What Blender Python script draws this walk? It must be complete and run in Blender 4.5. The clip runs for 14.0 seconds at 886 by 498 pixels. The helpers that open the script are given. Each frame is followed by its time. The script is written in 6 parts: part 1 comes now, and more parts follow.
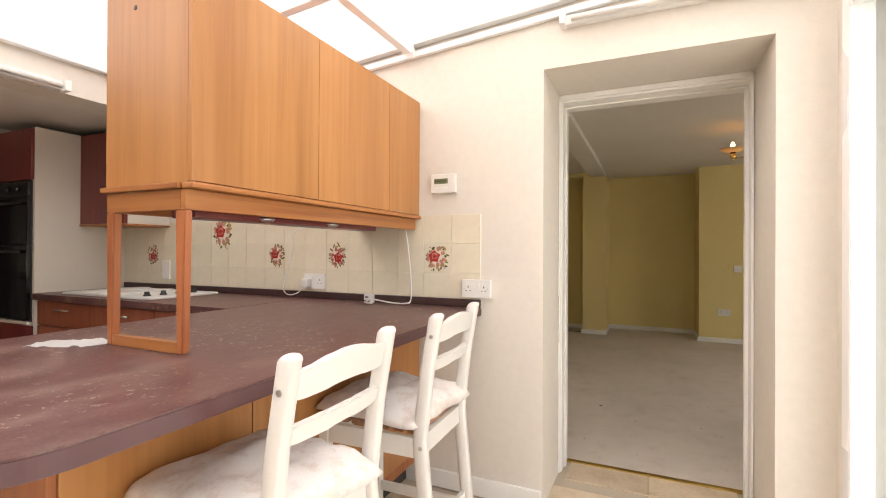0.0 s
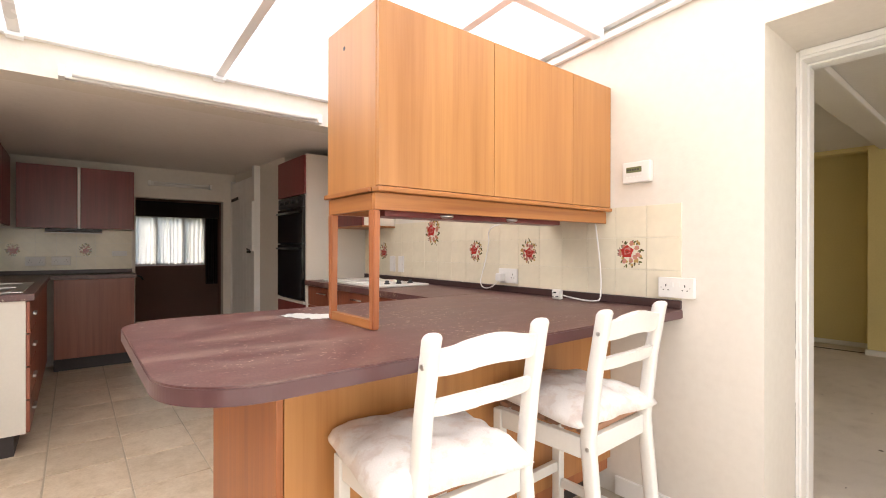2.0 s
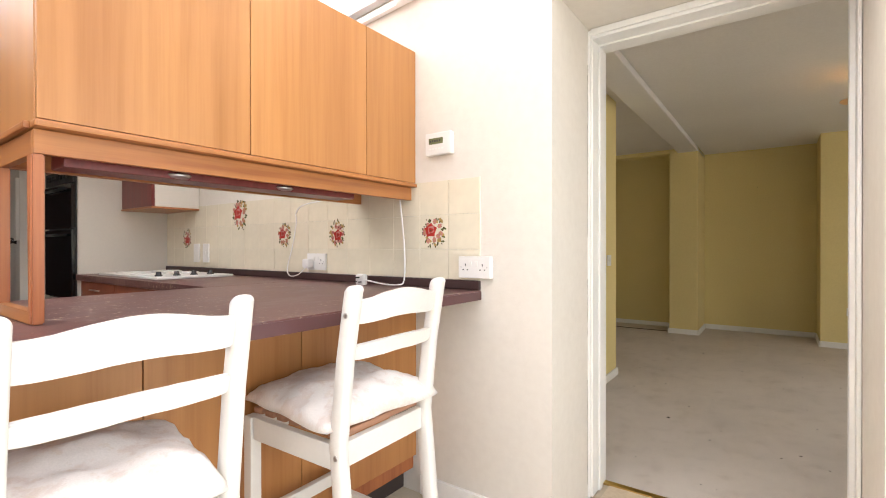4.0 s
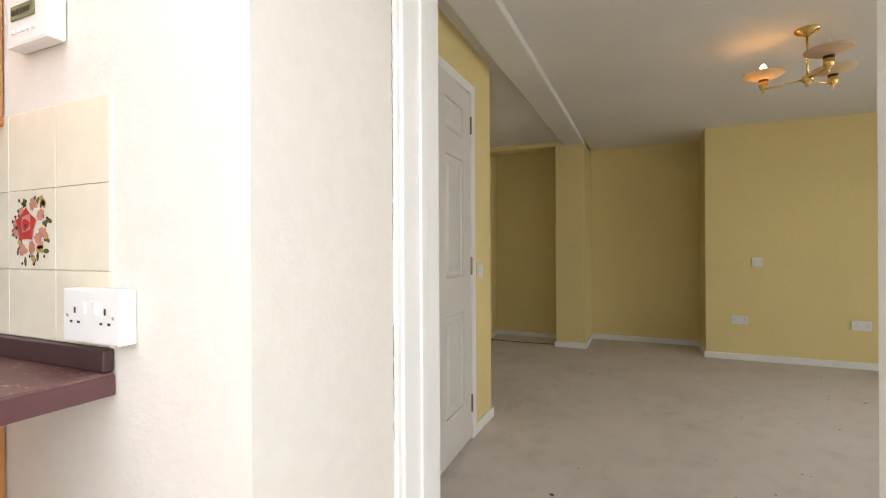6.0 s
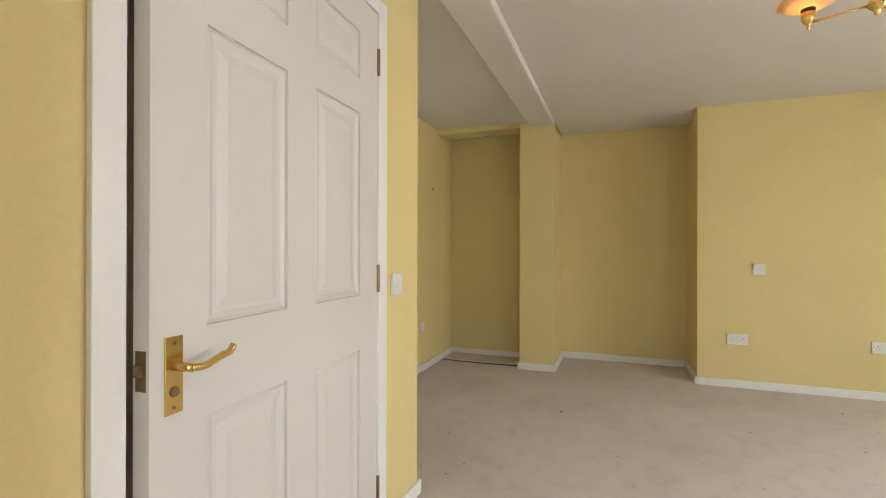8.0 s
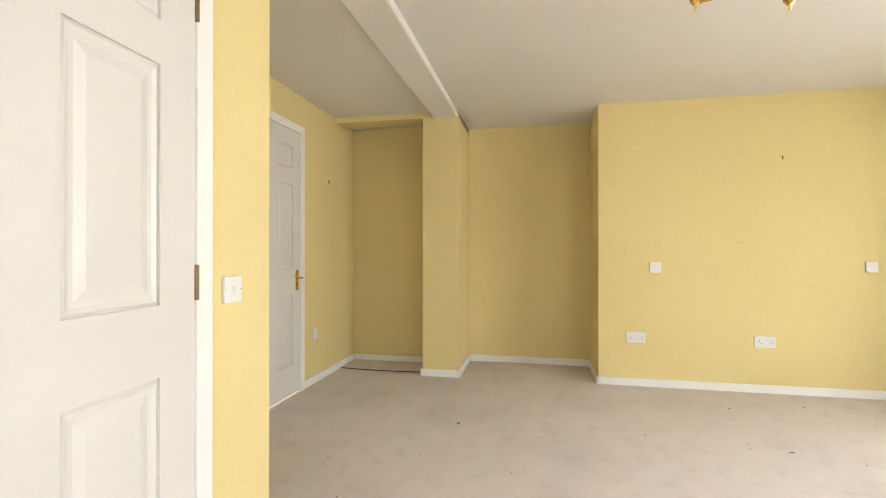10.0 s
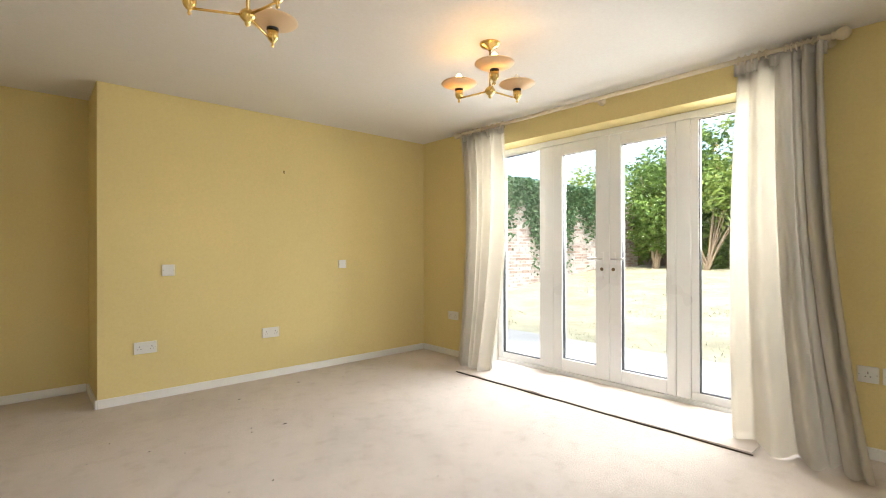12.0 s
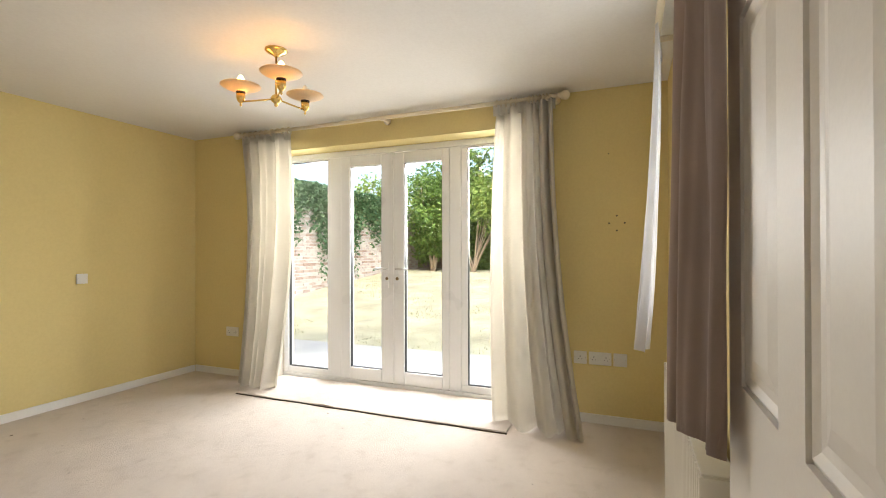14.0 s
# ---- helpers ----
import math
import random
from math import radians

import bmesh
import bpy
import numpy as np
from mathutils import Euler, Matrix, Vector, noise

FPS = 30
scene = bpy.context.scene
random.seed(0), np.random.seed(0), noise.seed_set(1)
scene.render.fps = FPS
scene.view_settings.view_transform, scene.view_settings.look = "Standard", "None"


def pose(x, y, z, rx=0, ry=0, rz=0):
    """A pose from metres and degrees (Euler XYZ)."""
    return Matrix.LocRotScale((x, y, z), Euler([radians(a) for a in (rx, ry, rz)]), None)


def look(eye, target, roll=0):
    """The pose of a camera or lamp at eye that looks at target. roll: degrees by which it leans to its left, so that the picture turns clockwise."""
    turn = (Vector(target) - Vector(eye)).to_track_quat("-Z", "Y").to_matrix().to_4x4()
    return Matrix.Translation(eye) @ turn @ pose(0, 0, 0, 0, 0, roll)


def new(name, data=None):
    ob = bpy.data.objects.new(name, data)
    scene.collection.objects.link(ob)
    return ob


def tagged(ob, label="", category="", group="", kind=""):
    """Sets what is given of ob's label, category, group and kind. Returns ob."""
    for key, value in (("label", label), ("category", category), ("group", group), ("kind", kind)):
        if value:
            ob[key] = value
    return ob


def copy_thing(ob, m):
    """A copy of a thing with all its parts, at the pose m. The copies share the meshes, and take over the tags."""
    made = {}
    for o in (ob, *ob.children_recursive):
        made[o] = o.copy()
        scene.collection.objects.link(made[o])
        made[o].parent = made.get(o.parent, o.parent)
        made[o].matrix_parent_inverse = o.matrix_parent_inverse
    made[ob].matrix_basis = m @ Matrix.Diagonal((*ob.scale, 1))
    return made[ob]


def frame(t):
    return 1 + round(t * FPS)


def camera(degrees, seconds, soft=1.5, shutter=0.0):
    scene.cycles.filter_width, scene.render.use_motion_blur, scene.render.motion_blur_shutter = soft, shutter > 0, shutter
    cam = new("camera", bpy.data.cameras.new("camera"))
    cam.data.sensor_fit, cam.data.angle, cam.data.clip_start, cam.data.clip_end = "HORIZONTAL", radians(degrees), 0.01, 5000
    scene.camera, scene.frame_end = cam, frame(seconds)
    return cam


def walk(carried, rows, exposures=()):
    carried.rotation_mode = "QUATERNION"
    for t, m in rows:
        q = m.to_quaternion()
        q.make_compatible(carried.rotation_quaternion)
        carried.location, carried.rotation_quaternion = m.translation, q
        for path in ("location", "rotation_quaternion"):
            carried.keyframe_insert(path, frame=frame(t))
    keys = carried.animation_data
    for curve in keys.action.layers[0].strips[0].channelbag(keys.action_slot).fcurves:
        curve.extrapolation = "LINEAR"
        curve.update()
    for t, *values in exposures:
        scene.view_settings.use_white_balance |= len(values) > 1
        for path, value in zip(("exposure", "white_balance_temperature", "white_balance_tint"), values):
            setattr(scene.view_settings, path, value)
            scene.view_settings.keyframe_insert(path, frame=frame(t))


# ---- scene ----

cam = camera(87.6, 14.0, soft=1.0)
PATH = [
    (0, 0.448, -2.102, 1.174, 24.26, 0.19, -0.27),
    (0.5, 0.445, -2.107, 1.169, 37.31, 0.03, -0.38),
    (1, 0.492, -2.088, 1.162, 45.78, 0.02, -0.28),
    (1.5, 0.548, -2.054, 1.170, 50.04, 0.01, -0.18),
    (2, 0.598, -2.014, 1.156, 51.36, -0.04, -0.10),
    (2.5, 0.634, -1.993, 1.140, 51.20, -0.00, -0.14),
    (3, 0.674, -1.941, 1.102, 48.58, -0.06, -0.13),
    (3.5, 0.693, -1.743, 1.068, 41.79, -0.15, -0.01),
    (4, 0.661, -1.575, 1.071, 36.03, -0.20, 0.06),
    (4.2, 0.624, -1.450, 1.083, 34.04, -0.25, 0.14),
    (6.3, 0.478, -0.344, 1.097, 23.01, -0.01, 0.16),
    (6.5, 0.462, -0.258, 1.098, 22.43, -0.05, 0.04),
    (7, 0.422, 0.035, 1.102, 21.08, 0.03, -0.06),
    (7.2, 0.404, 0.145, 1.103, 20.71, 0.11, -0.10),
    (9.3, 0.413, 0.802, 1.107, 20.73, 0.03, -0.14),
    (9.5, 0.457, 0.821, 1.104, 19.43, 0.14, -0.06),
    (10, 0.538, 0.859, 1.093, 11.64, 0.13, -0.02),
    (10.5, 0.550, 0.893, 1.099, -2.28, -0.16, 0.11),
    (11, 0.594, 0.871, 1.080, -17.37, 0.02, 0.14),
    (11.5, 0.630, 0.846, 1.094, -30.62, -0.02, 0.17),
    (12, 0.665, 0.818, 1.107, -41.92, 0.08, 0.12),
    (12.5, 0.670, 0.806, 1.122, -51.84, 0.06, 0.14),
    (13, 0.661, 0.803, 1.146, -59.69, 0.10, 0.12),
    (13.5, 0.652, 0.801, 1.165, -65.14, 0.14, 0.15),
    (14, 0.635, 0.808, 1.180, -67.89, 0.27, 0.15),
]
EXPOSURES = [(0.0, 1.25, 7200, 14), (1.0, 1.58, 7150, 14), (2.5, 1.54, 6950, 13), (4.2, 1.6, 6600, 11), (6.5, 1.78, 6200, 10), (7.2, 2.0, 6250, 10), (9.5, 2.75, 6150, 10), (10.5, 2.98, 6150, 10), (11.5, 2.6, 6350, 10), (12.5, 2.12, 6300, 11), (14.0, 2.1, 6500, 11)]
walk(cam, [(t, pose(x, y, z, 90 + pitch, roll, yaw)) for t, x, y, z, yaw, pitch, roll in PATH], EXPOSURES)

# ---- daylight ----
world = bpy.data.worlds.new("overcast_sky")
scene.world = world
world.use_nodes = True
wn = world.node_tree
sky = wn.nodes.new("ShaderNodeTexSky")
sky.sky_type, sky.sun_disc = "NISHITA", False
sky.sun_elevation, sky.sun_rotation = radians(48), radians(235)
sky.dust_density, sky.air_density = 4.0, 1.0
wn.links.new(sky.outputs[0], wn.nodes["Background"].inputs["Color"])
wn.nodes["Background"].inputs["Strength"].default_value = 0.13
sun = new("sun", bpy.data.lights.new("sun", "SUN"))
sun.data.energy, sun.data.angle, sun.data.color = 0.8, radians(20), (1.0, 0.95, 0.88)
sun.matrix_world = look((0, 0, 0), (-math.sin(radians(235)) * math.cos(radians(48)), -math.cos(radians(235)) * math.cos(radians(48)), -math.sin(radians(48))))

# daylight through the translucent roof of the kitchen extension
roof_light = new("roof_daylight", bpy.data.lights.new("roof_daylight", "AREA"))
roof_light.data.shape, roof_light.data.size, roof_light.data.size_y = "RECTANGLE", 3.14, 4.1
roof_light.data.energy, roof_light.data.color = 15.0, (1.0, 0.98, 0.95)
roof_light.matrix_world = pose(-0.55, -2.18, 2.2665, 0, -4.86, 0)

# daylight in the glazed side of the kitchen extension
side_light = new("side_door_daylight", bpy.data.lights.new("side_door_daylight", "AREA"))
side_light.data.shape, side_light.data.size, side_light.data.size_y = "RECTANGLE", 3.0, 1.9
side_light.data.energy, side_light.data.color = 15.0, (1.0, 0.99, 0.97)
side_light.matrix_world = look((1.19, -1.72, 1.05), (-0.8, -1.72, 1.0))

# daylight in the opening of the lounge window
window_light = new("window_daylight", bpy.data.lights.new("window_daylight", "AREA"))
window_light.data.shape, window_light.data.size, window_light.data.size_y = "RECTANGLE", 1.0, 1.05
window_light.data.energy, window_light.data.color = 2.2, (0.95, 0.98, 1.0)
window_light.matrix_world = look((2.5, 0.40, 1.5), (2.5, 2.0, 1.5))

# daylight in the opening of the garden doors
garden_light = new("garden_door_daylight", bpy.data.lights.new("garden_door_daylight", "AREA"))
garden_light.data.shape, garden_light.data.size, garden_light.data.size_y = "RECTANGLE", 2.35, 1.5
garden_light.data.energy, garden_light.data.color = 52.0, (1.0, 0.98, 0.95)
garden_light.matrix_world = look((4.75, 2.70, 1.70), (2.60, 2.70, -0.10))

# the lit bulbs of the two ceiling lights
for bx, by, bz in ((1.111, 2.725, 2.168), (2.575, 2.799, 2.168), (2.509, 2.459, 2.168)):
    bulb = new("bulb_light", bpy.data.lights.new("bulb_light", "POINT"))
    bulb.data.energy, bulb.data.color, bulb.data.shadow_soft_size = 0.05, (1.0, 0.42, 0.13), 0.02
    bulb.location = (bx, by, bz)
# ---- materials ----
def nodes_of(name):
    m = bpy.data.materials.new(name)
    m.use_nodes = True
    nt = m.node_tree
    return m, nt, nt.nodes["Principled BSDF"]


def add(nt, kind, **sets):
    n = nt.nodes.new(kind)
    for key, value in sets.items():
        if key in n.inputs:
            n.inputs[key].default_value = value
    return n


def coords(nt, scale=(1, 1, 1), turn=(0, 0, 0), kind="Object"):
    c = nt.nodes.new("ShaderNodeTexCoord")
    mp = nt.nodes.new("ShaderNodeMapping")
    mp.inputs["Scale"].default_value = scale
    mp.inputs["Rotation"].default_value = turn
    nt.links.new(c.outputs[kind], mp.inputs["Vector"])
    return mp.outputs["Vector"]


def ramp_of(nt, fac, stops):
    r = nt.nodes.new("ShaderNodeValToRGB")
    el = r.color_ramp.elements
    while len(el) < len(stops):
        el.new(0.5)
    for e, (p, c) in zip(el, stops):
        e.position, e.color = p, (*c, 1)
    nt.links.new(fac, r.inputs["Fac"])
    return r.outputs["Color"]


def mix_col(nt, fac, a, b, mode="MIX"):
    mx = nt.nodes.new("ShaderNodeMix")
    mx.data_type, mx.blend_type = "RGBA", mode
    for sock, value in ((mx.inputs[0], fac), (mx.inputs[6], a), (mx.inputs[7], b)):
        if isinstance(value, (int, float)):
            sock.default_value = value
        elif isinstance(value, tuple):
            sock.default_value = (*value, 1)
        else:
            nt.links.new(value, sock)
    return mx.outputs[2]


def noise_of(nt, vec, scale, detail=4, rough=0.55):
    n = add(nt, "ShaderNodeTexNoise", Scale=scale, Detail=detail, Roughness=rough)
    nt.links.new(vec, n.inputs["Vector"])
    return n.outputs["Fac"]


def bump_to(nt, bsdf, height, strength=0.2, dist=0.01):
    b = add(nt, "ShaderNodeBump", Strength=strength, Distance=dist)
    nt.links.new(height, b.inputs["Height"])
    nt.links.new(b.outputs["Normal"], bsdf.inputs["Normal"])


def rough_from(nt, bsdf, fac, lo, hi):
    r = nt.nodes.new("ShaderNodeMapRange")
    r.inputs["To Min"].default_value, r.inputs["To Max"].default_value = lo, hi
    nt.links.new(fac, r.inputs["Value"])
    nt.links.new(r.outputs["Result"], bsdf.inputs["Roughness"])


def dim(c, f):
    return tuple(v * f for v in c)


def plain(name, col, rough=0.5, metal=0.0, grain=40.0, var=0.08, bump=0.05, dist=0.002, spec=0.5, blotch=1.6):
    """A surface of one colour with fine grain, soft blotches and slight relief."""
    m, nt, b = nodes_of(name)
    v = coords(nt)
    fine, big = noise_of(nt, v, grain, 5), noise_of(nt, v, blotch, 3)
    c1 = ramp_of(nt, big, [(0.3, dim(col, 1 - var)), (0.7, dim(col, 1 + var * 0.5))])
    c2 = ramp_of(nt, fine, [(0.35, dim((1, 1, 1), 1 - var * 0.6)), (0.65, (1, 1, 1))])
    nt.links.new(mix_col(nt, 1.0, c1, c2, "MULTIPLY"), b.inputs["Base Color"])
    b.inputs["Metallic"].default_value = metal
    b.inputs["Specular IOR Level"].default_value = spec
    rough_from(nt, b, big, max(rough - 0.06, 0.02), min(rough + 0.08, 1))
    bump_to(nt, b, fine, bump, dist)
    return m


def wood(name, light, dark, rough=0.35, along=2, scale=1.0, bump=0.06):
    """Straight-grained veneer; the grain runs along the given axis, each piece with its own shift."""
    m, nt, b = nodes_of(name)
    sc = [38 * scale] * 3
    sc[along] = 1.3 * scale
    v = coords(nt, tuple(sc))
    info = nt.nodes.new("ShaderNodeObjectInfo")
    shift = nt.nodes.new("ShaderNodeVectorMath")
    shift.operation = "ADD"
    big = nt.nodes.new("ShaderNodeMath")
    big.operation = "MULTIPLY"
    big.inputs[1].default_value = 37.0
    nt.links.new(info.outputs["Random"], big.inputs[0])
    nt.links.new(v, shift.inputs[0])
    nt.links.new(big.outputs[0], shift.inputs[1])
    w = shift.outputs[0]
    grain = noise_of(nt, w, 1.0, 6, 0.62)
    sc2 = [7.0 * scale] * 3
    sc2[along] = 0.35 * scale
    v2 = coords(nt, tuple(sc2))
    flow = noise_of(nt, v2, 1.0, 3, 0.5)
    c1 = ramp_of(nt, grain, [(0.28, dark), (0.52, tuple((a + 2 * c) / 3 for a, c in zip(dark, light))), (0.75, light)])
    c2 = ramp_of(nt, flow, [(0.3, (0.78, 0.72, 0.68)), (0.7, (1.0, 1.0, 1.0))])
    c3 = mix_col(nt, 1.0, c1, c2, "MULTIPLY")
    tone = ramp_of(nt, info.outputs["Random"], [(0.0, (0.88, 0.86, 0.84)), (1.0, (1.06, 1.04, 1.02))])
    nt.links.new(mix_col(nt, 1.0, c3, tone, "MULTIPLY"), b.inputs["Base Color"])
    rough_from(nt, b, grain, rough - 0.05, rough + 0.12)
    bump_to(nt, b, grain, bump, 0.002)
    return m


def plaster(name, col, grain=26.0, bump=0.35, dist=0.004, var=0.06, rough=0.85):
    """Emulsion paint on uneven plaster: roller texture, broad unevenness and faint scuffs."""
    m, nt, b = nodes_of(name)
    v = coords(nt)
    fine, mid, big = noise_of(nt, v, grain * 4, 4), noise_of(nt, v, grain, 4, 0.6), noise_of(nt, v, 0.9, 4)
    c1 = ramp_of(nt, big, [(0.3, dim(col, 1 - var)), (0.7, col)])
    c2 = ramp_of(nt, mid, [(0.3, (0.96, 0.955, 0.95)), (0.62, (1, 1, 1))])
    nt.links.new(mix_col(nt, 1.0, c1, c2, "MULTIPLY"), b.inputs["Base Color"])
    b.inputs["Roughness"].default_value = rough
    b.inputs["Specular IOR Level"].default_value = 0.3
    h = nt.nodes.new("ShaderNodeMath")
    h.operation = "ADD"
    nt.links.new(fine, h.inputs[0])
    nt.links.new(mid, h.inputs[1])
    bump_to(nt, b, h.outputs[0], bump, dist)
    return m


def carpet_mat(name, col):
    """Short worn pile with tread shading and darker stains."""
    m, nt, b = nodes_of(name)
    v = coords(nt)
    pile, mid, big = noise_of(nt, v, 420, 3, 0.7), noise_of(nt, v, 9, 5, 0.6), noise_of(nt, v, 1.1, 5, 0.6)
    c1 = ramp_of(nt, big, [(0.25, dim(col, 0.86)), (0.5, col), (0.75, dim(col, 1.05))])
    c2 = ramp_of(nt, mid, [(0.28, (0.88, 0.865, 0.85)), (0.46, (0.975, 0.975, 0.975)), (0.7, (1, 1, 1))])
    c3 = ramp_of(nt, pile, [(0.3, (0.78, 0.77, 0.76)), (0.7, (1.0, 1.0, 1.0))])
    c = mix_col(nt, 1.0, mix_col(nt, 1.0, c1, c2, "MULTIPLY"), c3, "MULTIPLY")
    nt.links.new(c, b.inputs["Base Color"])
    b.inputs["Roughness"].default_value = 0.97
    b.inputs["Specular IOR Level"].default_value = 0.08
    bump_to(nt, b, pile, 0.6, 0.006)
    return m


def worktop_mat(name):
    """Dark plum laminate, dusty and rubbed pale in streaks, with crumbs."""
    m, nt, b = nodes_of(name)
    v = coords(nt)
    vs = coords(nt, (3.2, 1.5, 1), (0, 0, 0.9))
    fleck, streak, dust, big = noise_of(nt, v, 160, 3), noise_of(nt, vs, 2.6, 6, 0.7), noise_of(nt, v, 55, 4, 0.7), noise_of(nt, v, 1.7, 4)
    c1 = ramp_of(nt, fleck, [(0.35, (0.088, 0.035, 0.034)), (0.65, (0.135, 0.056, 0.052))])
    c2 = mix_col(nt, ramp_of(nt, streak, [(0.49, (0, 0, 0)), (0.74, (0.50, 0.50, 0.50))]), c1, (0.32, 0.235, 0.185))
    spot = ramp_of(nt, dust, [(0.595, (0, 0, 0)), (0.65, (0.8, 0.8, 0.8))])
    gate = ramp_of(nt, big, [(0.45, (0, 0, 0)), (0.58, (1, 1, 1))])
    c3 = mix_col(nt, mix_col(nt, 1.0, spot, gate, "MULTIPLY"), c2, (0.55, 0.45, 0.33))
    nt.links.new(c3, b.inputs["Base Color"])
    rough_from(nt, b, streak, 0.24, 0.50)
    bump_to(nt, b, fleck, 0.03, 0.001)
    return m


def tile_floor_mat(name):
    """Mottled stone-look beige ceramic; each tile its own tone."""
    m, nt, b = nodes_of(name)
    info = nt.nodes.new("ShaderNodeObjectInfo")
    v = coords(nt, kind="Object")
    sh = nt.nodes.new("ShaderNodeVectorMath")
    sh.operation = "ADD"
    k = nt.nodes.new("ShaderNodeMath")
    k.operation = "MULTIPLY"
    k.inputs[1].default_value = 50.0
    nt.links.new(info.outputs["Random"], k.inputs[0])
    nt.links.new(v, sh.inputs[0])
    nt.links.new(k.outputs[0], sh.inputs[1])
    w = sh.outputs[0]
    mid, fine = noise_of(nt, w, 9, 6, 0.65), noise_of(nt, w, 70, 4)
    c1 = ramp_of(nt, mid, [(0.28, (0.54, 0.42, 0.28)), (0.5, (0.67, 0.55, 0.41)), (0.75, (0.75, 0.65, 0.51))])
    c2 = ramp_of(nt, fine, [(0.3, (0.90, 0.88, 0.86)), (0.6, (1, 1, 1))])
    tone = ramp_of(nt, info.outputs["Random"], [(0.0, (0.90, 0.89, 0.88)), (1.0, (1.04, 1.03, 1.02))])
    nt.links.new(mix_col(nt, 1.0, mix_col(nt, 1.0, c1, c2, "MULTIPLY"), tone, "MULTIPLY"), b.inputs["Base Color"])
    rough_from(nt, b, mid, 0.28, 0.42)
    bump_to(nt, b, fine, 0.05, 0.002)
    return m


def fabric(name, col, weave=330.0, rough=0.95, var=0.10, through_light=0.0):
    """Woven cloth, with some light passing through when asked."""
    m, nt, b = nodes_of(name)
    v = coords(nt)
    w1 = add(nt, "ShaderNodeTexWave", Scale=weave)
    nt.links.new(v, w1.inputs["Vector"])
    big, fine = noise_of(nt, v, 3.0, 4), noise_of(nt, v, 420, 2)
    c1 = ramp_of(nt, big, [(0.3, dim(col, 1 - var)), (0.7, col)])
    c2 = ramp_of(nt, fine, [(0.3, (0.93, 0.93, 0.93)), (0.7, (1, 1, 1))])
    c = mix_col(nt, 1.0, c1, c2, "MULTIPLY")
    nt.links.new(c, b.inputs["Base Color"])
    b.inputs["Roughness"].default_value = rough
    b.inputs["Specular IOR Level"].default_value = 0.15
    b.inputs["Sheen Weight"].default_value = 0.15
    bump_to(nt, b, fine, 0.15, 0.001)
    if through_light:
        tr = nt.nodes.new("ShaderNodeBsdfTranslucent")
        nt.links.new(c, tr.inputs["Color"])
        mx = nt.nodes.new("ShaderNodeMixShader")
        mx.inputs[0].default_value = through_light
        nt.links.new(b.outputs[0], mx.inputs[1])
        nt.links.new(tr.outputs[0], mx.inputs[2])
        nt.links.new(mx.outputs[0], nt.nodes["Material Output"].inputs["Surface"])
    return m


def glass_mat(name, tint=(0.97, 0.99, 0.98)):
    """Thin clear pane: mostly lets through, a little mirror gloss."""
    m, nt, b = nodes_of(name)
    tr = nt.nodes.new("ShaderNodeBsdfTransparent")
    tr.inputs["Color"].default_value = (*tint, 1)
    gl = nt.nodes.new("ShaderNodeBsdfGlossy")
    gl.inputs["Roughness"].default_value = 0.02
    lw = nt.nodes.new("ShaderNodeLayerWeight")
    lw.inputs["Blend"].default_value = 0.35
    fr = nt.nodes.new("ShaderNodeMapRange")
    fr.inputs["To Min"].default_value, fr.inputs["To Max"].default_value = 0.03, 0.35
    pw = nt.nodes.new("ShaderNodeMath")
    pw.operation = "POWER"
    pw.inputs[1].default_value = 4.0
    nt.links.new(lw.outputs["Facing"], pw.inputs[0])
    nt.links.new(pw.outputs[0], fr.inputs["Value"])
    mx = nt.nodes.new("ShaderNodeMixShader")
    nt.links.new(fr.outputs[0], mx.inputs[0])
    nt.links.new(tr.outputs[0], mx.inputs[1])
    nt.links.new(gl.outputs[0], mx.inputs[2])
    nt.links.new(mx.outputs[0], nt.nodes["Material Output"].inputs["Surface"])
    return m


def opal_mat(name, clear=0.4):
    """Thin milky sheet: part lets light straight through, part scatters it."""
    m, nt, b = nodes_of(name)
    v = coords(nt)
    c = ramp_of(nt, noise_of(nt, v, 3.0, 4), [(0.3, (0.90, 0.91, 0.91)), (0.7, (0.97, 0.97, 0.97))])
    tl = nt.nodes.new("ShaderNodeBsdfTranslucent")
    tr = nt.nodes.new("ShaderNodeBsdfTransparent")
    nt.links.new(c, tl.inputs["Color"])
    nt.links.new(c, tr.inputs["Color"])
    mx = nt.nodes.new("ShaderNodeMixShader")
    mx.inputs[0].default_value = clear
    nt.links.new(tl.outputs[0], mx.inputs[1])
    nt.links.new(tr.outputs[0], mx.inputs[2])
    nt.links.new(mx.outputs[0], nt.nodes["Material Output"].inputs["Surface"])
    return m


